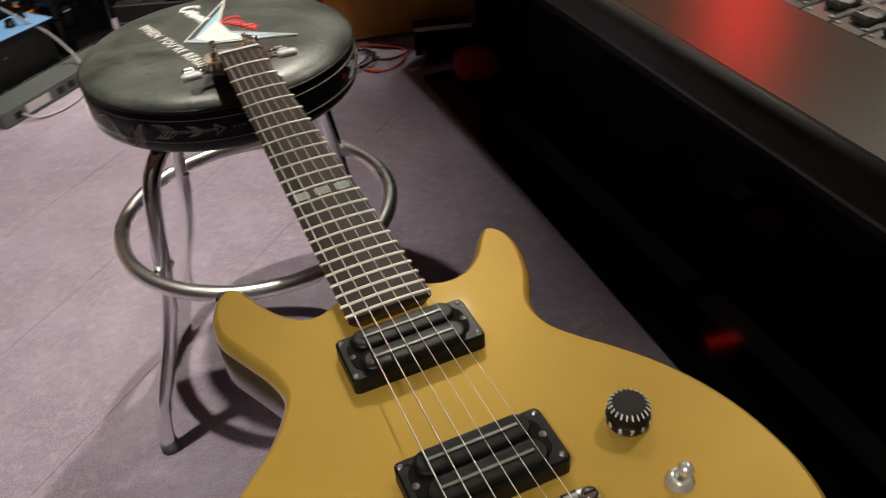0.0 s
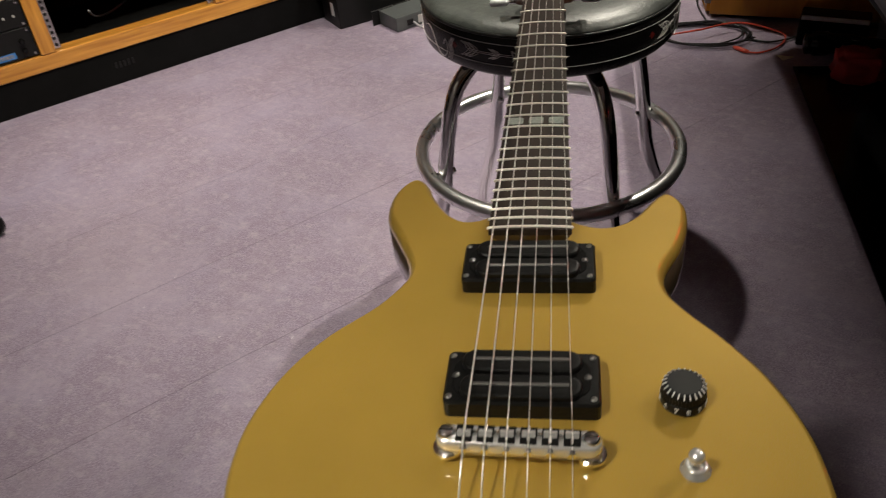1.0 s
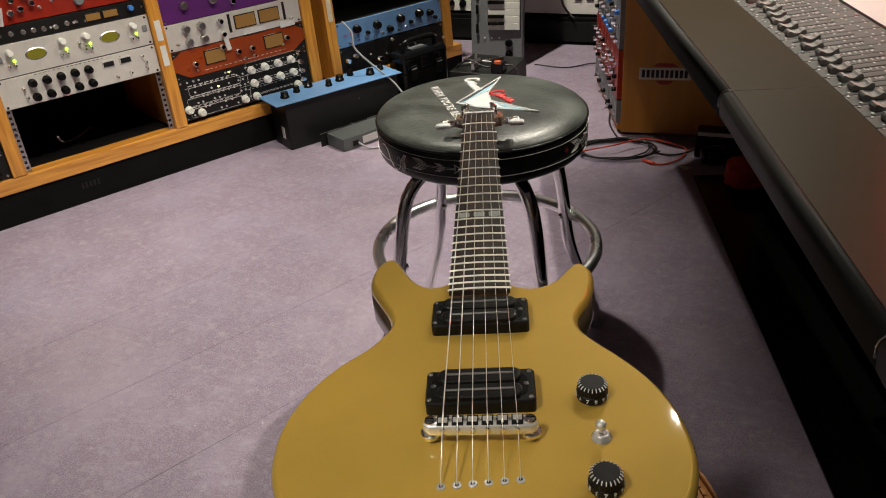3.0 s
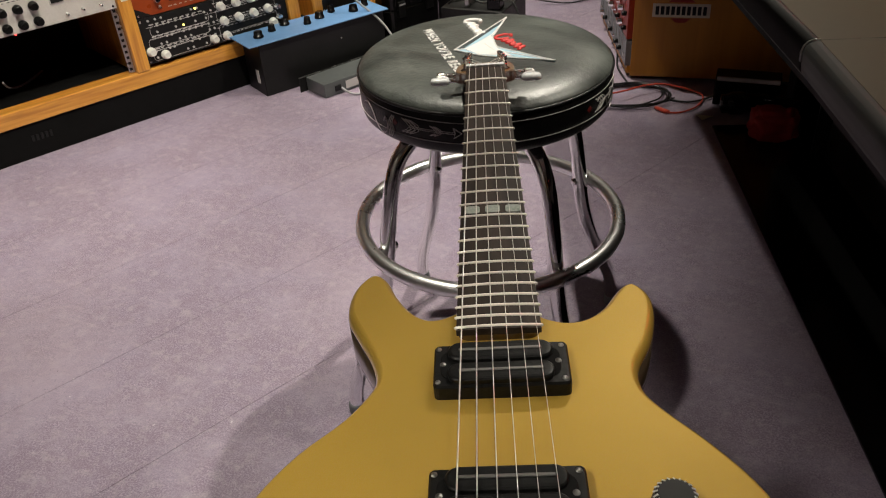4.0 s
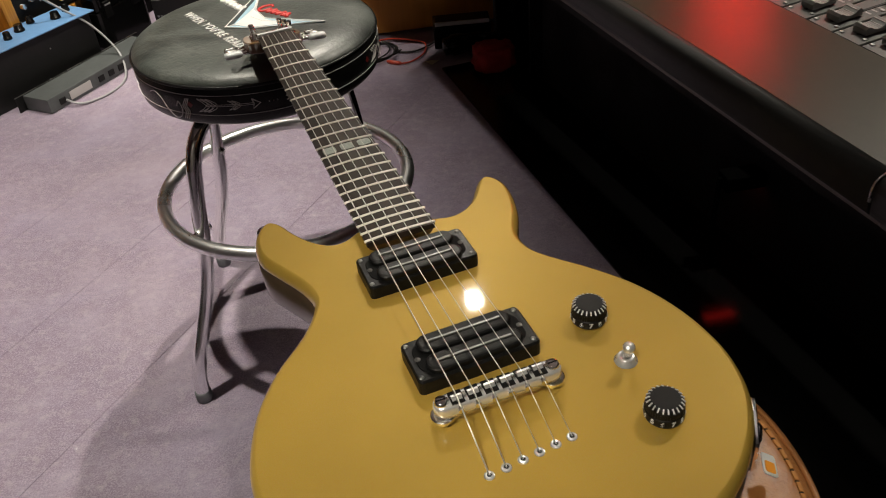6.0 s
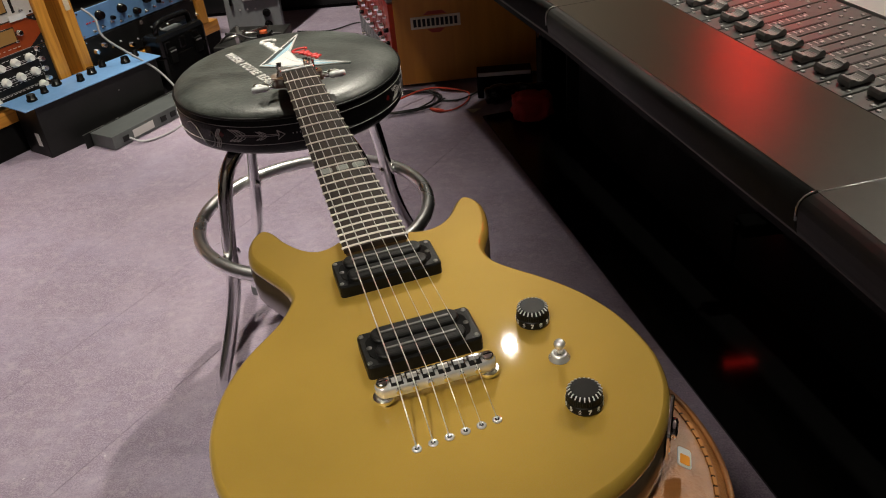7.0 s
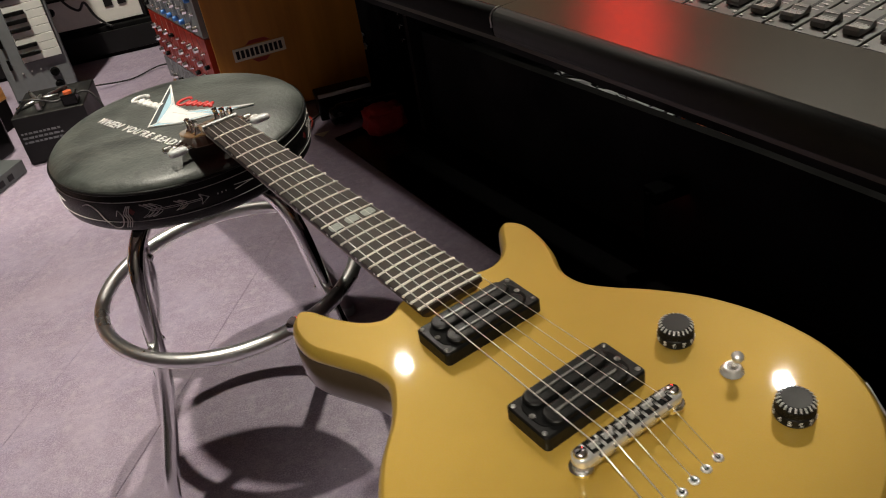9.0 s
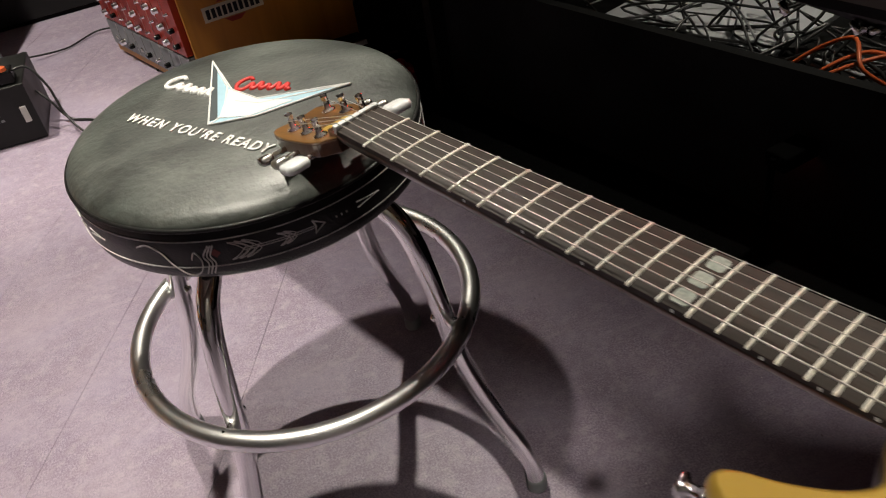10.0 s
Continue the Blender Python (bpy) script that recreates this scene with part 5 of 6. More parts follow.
def console():
    c = thing("mixing_console", Matrix.Identity(4), "long dark mixing console with an armrest and grey channel strips", "mixing console")
    lip = [(0.006, 0.694), (0.001, 0.6938), (-0.004, 0.6918), (-0.0072, 0.6885), (-0.0084, 0.684), (-0.008, 0.676), (-0.0068, 0.669), (-0.0068, 0.6665), (-0.0055, 0.6632), (-0.003, 0.661), (0.0, 0.660), (0.006, 0.660)]
    for seg in range(3):
        part("armrest", sweep(seg, [(0.122, 0.694), (0.0065, 0.694), (0.0065, 0.650), (0.122, 0.650)], 0.0002), M_DESK, c, "dark brown armrest panel")
        ob = part("edge_lip", sweep(seg, lip, 0.0012), M_LIP, c, "rounded black edge")
        for f in ob.data.polygons:
            f.use_smooth = len(f.vertices) == 4
        part("underside", sweep(seg, [(0.01, 0.65), (0.56, 0.65), (0.56, 0.60), (0.01, 0.64)], 0.0), M_BLACK_MATT, c)
        part("bed", sweep(seg, [(0.1225, 0.66), (0.1225, 0.6905), (0.45, 0.7215), (0.45, 0.66)], 0.0), M_PANEL_BLACK, c)
        part("meter_bridge", sweep(seg, [(0.451, 0.651), (0.451, 0.80), (0.50, 1.02), (0.56, 1.02), (0.56, 0.651)], 0.0), M_PANEL_BLACK, c)
        part("apron", sweep(seg, [(0.505, 0.004), (0.505, 0.295), (0.525, 0.295), (0.525, 0.004)], 0.0), M_BLACK_MATT, c, "black lower panel")
        if seg != 1:
            k = EF[0] if seg == 0 else EF[3]
            b = k[0] + k[1] * 0.515
            part("leg_panel", block(b.x - 0.03, b.x + 0.03, b.y - 0.03, b.y + 0.03, 0.0055, 0.605), M_BLACK_MATT, c)
    # the far end of the desk runs on to the cabinet
    u0 = (JF - J0).normalized()
    n0 = EF[0][1]
    e = JF + u0 * 0.43
    ob = part("edge_lip", prism([tuple(JF - n0 * 0.0098 + u0 * 0.0012), tuple(JF + n0 * 0.006 + u0 * 0.0012), tuple(e + n0 * 0.006), tuple(e - n0 * 0.0098)], 0.662, 0.692), M_LIP, c)
    part("armrest", prism([tuple(JF + n0 * 0.0065 + u0 * 0.0008), tuple(JF + n0 * 0.56 + u0 * 0.0008), (0.14, 2.408), (-0.33, 2.33), tuple(e + n0 * 0.0065)], 0.6, 0.693), M_DESK, c)
    # bright seam trims at the joints
    for i in (1, 2):
        p, n = EF[i]
        pts = [(-0.0082, 0.674), (-0.0087, 0.684), (-0.0074, 0.689), (-0.004, 0.6925), (0.001, 0.6945), (0.006, 0.6946)]
        part("joint_trim", tube([(*(p + n * d), z) for d, z in pts], 0.001, 6), M_STEEL, c, smooth=True)
        part("joint_line", tube([(*(p + n * (0.006 + 0.0116 * k)), 0.6939) for k in range(11)], 0.0006 if i == 2 else 0.0004, 5), M_STEEL if i == 2 else M_LIP, c, smooth=True)
    # red recording display on the meter bridge
    p = EF[1][0]
    u = (EF[2][0] - EF[1][0]).normalized()
    n = Vector((-u.y, u.x)) if Vector((-u.y, u.x)).x > 0 else Vector((u.y, -u.x))
    q = p + (EF[0][0] - p).normalized() * 0.28 + n * 0.478
    part("record_display", block(-0.075, 0.075, -0.006, 0.02, -0.045, 0.045, 0.003), M_LED_DISPLAY, c, "glowing red display", m=frame_of((*q, 0.93), (u.x, u.y, 0), (n.x * -0.37, n.y * -0.37, 0.93)))
    for seg in range(3):
        part("scribble_strip", sweep(seg, [(0.2585, 0.698), (0.2585, 0.7087), (0.31, 0.7137), (0.31, 0.698)], 0.002), M_WHITE, c, "white write-on strip")
    # channel strips
    run = []
    for seg in range(3):
        (a, na), (b, nb) = EF[seg], EF[seg + 1]
        length = (b - a).length
        k = int(length / 0.0325)
        for i in range(k):
            run.append((seg, (i + 0.5) / k))
    rnd = random.Random(4)
    panel = block(-0.0156, 0.0156, 0, 0.134, 0, 0.004, 0.0006, 1)
    slot = block(-0.0015, 0.0015, 0.012, 0.092, 0.0038, 0.0044)
    cap = bmesh.new()
    prof = [(-0.0125, 0.005), (-0.0125, 0.0098), (-0.0105, 0.0122), (-0.0075, 0.0112), (-0.004, 0.0088), (0.0, 0.008), (0.004, 0.0088), (0.0075, 0.0112), (0.0105, 0.0122), (0.0125, 0.0098), (0.0125, 0.005)]
    va = [cap.verts.new((-0.0078, y, z)) for y, z in prof]
    vb = [cap.verts.new((0.0078, y, z)) for y, z in prof]
    for i in range(len(prof)):
        cap.faces.new((va[i], va[(i + 1) % len(prof)], vb[(i + 1) % len(prof)], vb[i]))
    cap.faces.new(va), cap.faces.new(vb[::-1])
    btn = block(-0.002, 0.002, -0.0016, 0.0016, 0.004, 0.0052, 0.0004, 1)
    pre = []
    for bm, material in ((panel, M_GREY), (slot, M_PANEL_BLACK), (cap, M_CAP), (btn, M_WHITE), (block(-0.007, 0.007, -0.0004, 0.0004, 0.0, 0.0004), M_GREY_INK), (block(-0.0035, 0.0035, -0.001, 0.001, 0.004, 0.0043), M_GREY_INK)):
        o = obj("pattern", bm, material)
        pre.append(o.data)
        bpy.data.objects.remove(o)
    for me, nm in zip(pre, ("channel_strip", "fader_slot", "fader_cap", "button", "cap_line", "scale_mark")):
        me.name = nm
    for seg, f in run:
        (a, na), (b, nb) = EF[seg], EF[seg + 1]
        p = a.lerp(b, f)
        n = na.lerp(nb, f).normalized()
        base = p + n * 0.1224
        if base.y < -0.1 or base.y > 1.75:
            continue
        m = frame_of((base.x, base.y, 0.6904), (n.y, -n.x, 0), (-n.x * 0.094, -n.y * 0.094, 1))
        st = share("channel_strip", pre[0], c, m)
        share("fader_slot", pre[1], st, Matrix.Identity(4))
        y = 0.026 + rnd.choice((0, 0, 0, 0.004, 0.008))
        cp = share("fader_cap", pre[2], st, Matrix.Translation((0, y, 0)))
        for ly, lz in ((-0.0075, 0.011), (-0.004, 0.0087), (0.0, 0.0079), (0.004, 0.0087), (0.0075, 0.011)):
            share("cap_line", pre[4], st, Matrix.Translation((0, y + ly, lz)))
        for x, yy in ((-0.0115, 0.006), (0.0115, 0.009), (0.0105, 0.056), (-0.0105, 0.07), (0.0105, 0.084), (-0.009, 0.09), (-0.0105, 0.104), (0.0, 0.108), (0.0105, 0.112), (-0.0105, 0.122), (0.0105, 0.126)):
            share("button", pre[3], st, Matrix.Translation((x, yy + rnd.uniform(-0.002, 0.002), 0)))
        for k in range(7):
            share("scale_mark", pre[5], st, Matrix.Translation((0.0065, 0.046 + 0.007 * k, 0)))


M_LED_DISPLAY = glow("red_display", (1.0, 0.03, 0.02), 22.0)
console()


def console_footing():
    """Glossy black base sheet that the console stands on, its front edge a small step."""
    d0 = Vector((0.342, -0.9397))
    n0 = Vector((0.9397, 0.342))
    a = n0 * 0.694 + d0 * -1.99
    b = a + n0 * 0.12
    # far end runs past the console, standing in for shade on the floor
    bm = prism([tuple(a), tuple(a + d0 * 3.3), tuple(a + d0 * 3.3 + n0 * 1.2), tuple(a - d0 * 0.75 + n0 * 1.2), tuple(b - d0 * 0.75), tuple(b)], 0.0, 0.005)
    tagged(obj("base_sheet", bm, M_BLACK_GLOSS), "glossy black floor sheet under the console, run on over shaded floor", "floor sheet", kind="structure")


console_footing()


# glow of the added box under the console, no known lamp
M_GLOW_RED = glow("hidden_red_glow", (1.0, 0.03, 0.02), 2.6)


def under_console():
    """What lies in the dark under and behind the desk."""
    d0 = Vector((0.342, -0.9397))
    n0 = Vector((0.9397, 0.342))
    rnd = random.Random(8)
    def at(d, s, z):
        p = n0 * d + d0 * s
        return (p.x, p.y, z)
    # open tray of tangled leads behind the lower panel
    def slab(d_a, d_b, s_a, s_b, z0, z1):
        return prism([at(d_a, s_a, 0)[:2], at(d_a, s_b, 0)[:2], at(d_b, s_b, 0)[:2], at(d_b, s_a, 0)[:2]], z0, z1)
    tray = thing("cable_tray", Matrix.Identity(4), "black open tray of leads behind the console's lower panel", "tray")
    part("tray_bed", slab(0.985, 1.5, -1.95, -0.2, 0.13, 0.145), M_BLACK_MATT, tray)
    part("tray_back", slab(1.5, 1.515, -1.95, -0.2, 0.13, 0.42), M_BLACK_MATT, tray)
    for s in (-1.935, -1.075, -0.215):
        part("tray_foot", slab(1.0, 1.03, s - 0.015, s + 0.015, 0.0055, 0.13), M_BLACK_MATT, tray)
        part("tray_foot", slab(1.46, 1.49, s - 0.015, s + 0.015, 0.0055, 0.13), M_BLACK_MATT, tray)
    pale = obj("grey_board", slab(1.1, 1.45, -1.56, -1.16, 0.1455, 0.158), mat("board_grey", (0.42, 0.43, 0.45), 0.5, vary=0.15, scale=20))
    tagged(pale, "pale grey board lying under the tangled leads", "board")
    for i in range(26):
        s = rnd.uniform(-1.6, -0.95)
        d = rnd.uniform(1.02, 1.3)
        pts = []
        for k in range(8):
            pts.append(at(d + rnd.gauss(0, 0.045), s + rnd.gauss(0, 0.09) + 0.035 * k, 0.152 + (0.005 if k in (0, 7) else abs(rnd.gauss(0.04, 0.045)))))
        mt = M_CABLE_GREY if i % 13 == 5 else M_CABLE_WARM if i == 4 else M_CABLE
        tagged(obj("tangled_lead", tube(spline(pts, 6), rnd.choice((0.0022, 0.003, 0.0036)), 6), mt, smooth=True), "thin lead in the tangle behind the console", "cable", "tangled leads")
    # orange leads looped over the end of the tangle
    for i in range(3):
        s0 = -0.98 + 0.035 * i
        pts = [at(1.05 + rnd.uniform(-0.02, 0.05), s0 + q + rnd.uniform(-0.015, 0.015), z + rnd.uniform(-0.015, 0.015)) for q, z in ((-0.12, 0.16), (-0.05, 0.24), (0.02, 0.285), (0.08, 0.27), (0.12, 0.225), (0.07, 0.2), (0.0, 0.21), (-0.04, 0.18))]
        tagged(obj("orange_lead", tube(spline(pts, 7), 0.0036, 7), M_CABLE_ORANGE, smooth=True), "orange lead looped over the tangle behind the console", "cable", "orange leads")
    for i in range(5):
        s0 = -1.25 + 0.06 * i
        p0 = Vector(at(1.05, s0, 0.2))
        tagged(obj("jack_plug", tube([p0, p0 + Vector((0.012, 0.006, 0.004)), p0 + Vector((0.03, 0.015, 0.01))], [0.0028, 0.0052, 0.0045], 8), M_CHROME, smooth=True), "chrome jack plug among the tangled leads", "plug", "jack plugs")
    # small added black box; its hidden red glow makes the sheet's reflection
    dull = mat("dull_black_plastic", (0.0025, 0.0025, 0.0025), 1.0, vary=0.3, scale=80, spec=0.0)
    dv = thing("glow_box", frame_of((0.565, 1.2, 0.168), (0.98, 0.18, 0), (0, 0, 1)), "added black box on a bracket, red glow hidden beneath", "mains box")
    part("box_body", block(-0.066, 0.066, -0.02, 0.021, 0.0042, 0.02, 0.003), dull, dv)
    part("bracket", block(-0.074, -0.0685, -0.005, 0.005, -0.168, 0.014), dull, dv)
    part("bracket_arm", block(-0.0684, -0.066, -0.004, 0.004, 0.007, 0.013), dull, dv)
    part("glow_lens", block(-0.06, 0.06, -0.012, 0.012, 0.0, 0.004, 0.001, 1), M_GLOW_RED, dv, "red glow for the reflection on the sheet")
    for y in (-0.0185, 0.0155):
        part("bezel", block(-0.065, 0.065, y, y + 0.003, -0.008, 0.004), dull, dv)
    for x in (-0.0645, 0.0625):
        part("bezel", block(x, x + 0.002, -0.0154, 0.0154, -0.008, 0.004), dull, dv)
    # fittings and a red light under the desk edge
    fr = thing("under_desk_loom", Matrix.Identity(4), "loom of leads with metal plugs clipped under the desk", "cable loom")
    q = [(0.29, 0.955, 0.585), (0.326, 0.86, 0.575), (0.37, 0.74, 0.572), (0.401, 0.652, 0.575), (0.43, 0.575, 0.57), (0.48, 0.43, 0.575)]
    part("loom", tube(spline(q, 6), 0.012, 8), M_CABLE, fr, smooth=True)
    part("clip", block(0.36, 0.366, 0.73, 0.76, 0.56, 0.63), M_BLACK_MATT, fr)
    rn = random.Random(5)
    for i in range(9):
        f = rn.uniform(0, 0.5)
        p = Vector(q[0]).lerp(Vector(q[3]), f)
        part("plug", tube([p + Vector((-0.012, 0, -0.012)), p + Vector((-0.012, rn.uniform(-0.02, 0.02), -0.022))], 0.004, 8), M_CHROME, fr, smooth=True)
    for f in (0.2, 0.32, 0.55, 0.7, 0.78, 0.9):
        p = Vector(q[3]).lerp(Vector(q[5]), f)
        part("plug", tube([p + Vector((-0.013, 0, -0.006)), p + Vector((-0.013, rn.uniform(-0.016, 0.016), -0.011))], 0.0026, 8), M_CHROME, fr, smooth=True)
    part("standby_lens", block(0.385, 0.393, 0.645, 0.657, 0.56, 0.572, 0.001, 1), M_LED_RED, fr, "red standby light")
    # black amplifier beside the cabinet
    am = thing("black_combo", pose(0.42, 2.62, 0.0, 0, 0, 8), "black amplifier with chrome knobs in the shade", "amplifier")
    part("amp_box", block(-0.25, 0.6, -0.15, 0.2, 0.005, 0.75, 0.006), M_BLACK_MATT, am)
    for i in range(4):
        share("knob", KN_CHROME, am, Matrix.Translation((-0.19, -0.15, 0.12 + 0.045 * i)))
    # red bag and black things near the end of the console
    bag = thing("red_bag", pose(0.118, 2.085, 0.005, 0, 0, 8), "crumpled red fabric bag in the shade", "bag")
    bm = bmesh.new()
    bmesh.ops.create_icosphere(bm, subdivisions=4, radius=1.0)
    for v in bm.verts:
        q = v.co.copy()
        f = 1 + 0.25 * noise.noise(q * 2.3) + 0.1 * noise.noise(q * 6)
        p = [math.copysign(abs(k) ** 0.5, k) for k in q]
        v.co = Vector((p[0] * 0.055 * f, p[1] * 0.04 * f, 0.036 + p[2] * 0.036 * f))
        v.co.z = max(v.co.z, 0.0)
    part("bag_body", bm, mat("red_cloth", (0.34, 0.01, 0.008), 0.7, vary=0.2, scale=60, bump=0.3), bag, smooth=True)
    pd = thing("black_pedal", pose(0.03, 2.303, 0, 0, 0, 4), "black floor pedal with a pale upper edge", "pedal")
    part("pedal_base", block(-0.085, 0.085, -0.05, 0.045, 0.0, 0.07, 0.004), M_BLACK, pd)
    part("pedal_edge", block(-0.08, 0.08, -0.052, -0.046, 0.071, 0.082, 0.001), M_GREY_INK, pd, "pale grey edge")
    sh = obj("rubber_torch", tube(spline([(-0.025, 2.188, 0.032), (0.01, 2.198, 0.034), (0.06, 2.21, 0.036), (0.12, 2.217, 0.036), (0.18, 2.22, 0.036)], 5), [0.012] + [0.026] * 3 + [0.031] * 4 + [0.026] * 5 + [0.022] * 8, 14), M_BLACK_GLOSS, smooth=True)
    tagged(sh, "glossy black rounded tool lying on the floor", "tool")


under_console()

# ---- cabinet with coloured modules, keyboards, leads at the far end ----


def cabinet():
    side = Vector((0.985, 0.17, 0)).normalized()
    m = frame_of((-0.304, 2.356, 0), side, (0, 0, 1))   # x along the plain side, y to the back
    c = thing("module_cabinet", m, "tall orange-brown wooden cabinet with a printed plate", "cabinet")
    part("side_panel", block(0, 0.44, 0, 0.018, 0.012, 0.9, 0.001, 1), M_CAB, c, "orange-brown side panel")
    turn = Matrix.Rotation(radians(13), 4, "Z")
    part("side_panel", block(0, 0.44, 0.532, 0.55, 0.012, 0.9, 0.001, 1), M_CAB, c, m=turn)
    part("back_panel", block(0.41, 0.424, 0.0185, 0.5315, 0.012, 0.9), M_CAB, c, m=turn)
    part("top_panel", block(0, 0.42, 0.022, 0.55, 0.9, 0.918, 0.001, 1), M_CAB, c, m=turn)
    part("bottom_panel", block(-0.006, 0.4, 0.022, 0.5315, 0.012, 0.034), M_CAB, c, m=turn)
    for x in (0.05, 0.39):
        for y in (0.05, 0.5):
            part("glide", lathe([(0.015, 0), (0.015, 0.013), (0, 0.013)], 10, m=Matrix.Translation((x, y, 0))), M_BLACK, c)
    pl = part("name_plate", block(0.05, 0.205, -0.002, 0.0, 0.19, 0.228), M_TAPE, c, "pale printed plate")
    for i in range(10):
        part("print_bar", block(0.058 + 0.0142 * i, 0.0675 + 0.0142 * i, -0.003, -0.0015, 0.197, 0.221), M_PANEL_BLACK, pl)
    part("emblem", prism([(0.09, 0.232), (0.165, 0.232), (0.15, 0.243), (0.105, 0.243)], 0, 0.0015), M_PANEL_RED, c, "dark red crest", m=Matrix.Rotation(radians(90), 4, "X"))
    part("emblem", prism([(0.115, 0.175), (0.14, 0.175), (0.155, 0.187), (0.1, 0.187)], 0, 0.0015), M_PANEL_RED, c, m=Matrix.Rotation(radians(90), 4, "X"))
    rnd = random.Random(21)
    red = M_PANEL_RED
    rows = ((0.035, 0.11, M_PANEL_GREY), (0.115, 0.27, red), (0.275, 0.43, M_PANEL_GREY), (0.435, 0.59, mat("panel_navy", (0.03, 0.08, 0.25), 0.4)), (0.6, 0.88, M_PANEL_BLACK))
    for z0, z1, material in rows:
        u = part("module_bank", block(-0.012, 0.3, 0.022, 0.528, z0, z1, 0.001, 1), material, c, "row of coloured modules with chrome knobs", m=turn)
        for i in range(9):
            for k in range(max(1, int((z1 - z0) / 0.042))):
                me = rnd.choice((KN_BLACK_SMALL, KN_RING, KN_TINY, KN_BLACK_SMALL, KN_CHROME) if z0 < 0.1 else (KN_CHROME, KN_TINY, KN_CHROME, KN_BLUE if material is not red else KN_TINY, KN_BLACK_SMALL, KN_BLUE if material is not red else KN_CHROME))
                share(me.name.split(".")[0], me, u, Matrix.Translation((-0.012, 0.05 + 0.055 * i, z0 + 0.026 + 0.042 * k)) @ Matrix.Rotation(radians(-90), 4, "Z"))
            part("module_seam", block(-0.0135, -0.0118, 0.077 + 0.055 * i, 0.0785 + 0.055 * i, z0 + 0.002, z1 - 0.002), M_STEEL, u) if i < 8 else None
    # small fittings at the shaded end
    for i, (x, z) in enumerate(((0.46, 0.16), (0.47, 0.115), (0.455, 0.20))):
        part("fitting", lathe([(0.012, 0), (0.014, 0.01), (0.008, 0.016), (0, 0.017)], 12, m=Matrix.Translation((x - 0.021, 0.02 + 0.02 * i, z)) @ Matrix.Rotation(radians(90), 4, "Y")), M_CHROME, c, smooth=True)


cabinet()


def keyboards():
    # small keyboard stood on end
    k = thing("upright_keyboard", pose(-0.955, 2.93, 0.0, -8, 0, 12), "grey keyboard stood on its end, keys facing out", "keyboard")
    part("casing", block(-0.105, 0.105, 0, 0.06, 0.02, 0.9, 0.006), M_PANEL_GREY, k)
    part("key_bed", block(-0.035, 0.096, -0.003, 0.003, 0.15, 0.88), M_PANEL_BLACK, k)
    for i in range(26):
        z = 0.152 + 0.0272 * i
        part("white_key", block(-0.033, 0.094, -0.012, -0.002, z, z + 0.0258, 0.001, 1), M_KNOB_WHITE, k)
        if i % 7 not in (2, 6) and i < 25:
            part("black_key", block(-0.033, 0.032, -0.021, -0.012, z + 0.0195, z + 0.0335, 0.0015, 1), M_BLACK, k)
    for z in (0.055, 0.1):
        share("knob", KN_BLACK_BIG, k, Matrix.Translation((0.05, -0.001, z)))
    for i in range(5):
        part("slider", block(-0.083, -0.073, -0.014, 0.0, 0.14 + 0.075 * i, 0.175 + 0.075 * i, 0.002), M_BLACK, k)
    for x in (-0.05, -0.02, 0.01):
        share("button", KN_BUTTON, k, Matrix.Translation((x, -0.001, 0.12)))
    part("end_foot", block(-0.09, 0.09, 0.0, 0.06, 0.0, 0.02), M_BLACK_MATT, k)
    # amplifier and white desktop synth behind
    a = thing("black_amplifier", pose(-0.95, 3.42, 0, 0, 0, 4), "low black amplifier cabinet against the far wall", "amplifier")
    part("amp_box", block(-0.5, 0.52, -0.12, 0.2, 0.0, 0.118, 0.004), M_BLACK_MATT, a)
    part("grille", block(-0.47, 0.49, -0.126, -0.119, 0.015, 0.1, 0.002), M_PANEL_BLACK, a)
    for x in (-0.49, 0.5):
        part("corner_guard", block(x - 0.015, x + 0.015, -0.128, -0.1, 0.0, 0.02, 0.002), M_STEEL, a)
    w = thing("white_synthesiser", pose(-0.95, 3.36, 0.118, 0, 0, 4), "cream-white panel synthesiser with black knobs", "synthesiser")
    part("casing", block(-0.40, 0.34, -0.04, 0.18, 0.0, 0.13, 0.004), M_PANEL_BLACK, w)
    part("front_panel", block(-0.385, 0.325, -0.046, -0.039, 0.012, 0.122, 0.001, 1), mat("panel_white", (0.75, 0.73, 0.68), 0.5, vary=0.08, scale=40), w, "off-white front panel")
    rnd = random.Random(2)
    for i in range(8):
        for r in range(2):
            if i < 6 or r:
                share("knob", KN_BLACK_BIG if rnd.random() < 0.5 else KN_BLACK, w, Matrix.Translation((-0.36 + 0.052 * i, -0.046, 0.045 + 0.045 * r)))
    for x in (0.2, 0.25):
        part("switch_block", block(x, x + 0.03, -0.05, -0.045, 0.07, 0.1), M_PANEL_BLACK, w)
    tagged(obj("hanging_lead", tube(spline([(-0.9, 3.305, 0.32), (-0.88, 3.3, 0.24), (-0.84, 3.302, 0.2), (-0.81, 3.3, 0.225), (-0.79, 3.303, 0.17), (-0.76, 3.306, 0.13), (-0.74, 3.29, 0.122)], 6), 0.005, 7), M_CABLE, smooth=True), "thick black lead hanging over the white panel", "cable")
    # dark stuff above
    s = thing("black_stand_box", pose(-0.75, 3.6, 0, 0, 0, 0), "tall black flight case standing at the far wall", "case")
    part("case_body", block(-0.9, 0.45, -0.05, 0.12, 0.0, 1.2, 0.01), M_BLACK_MATT, s)
    part("case_edge", block(-0.9, 0.45, -0.056, -0.05, 0.62, 0.65), M_PANEL_GREY, s)
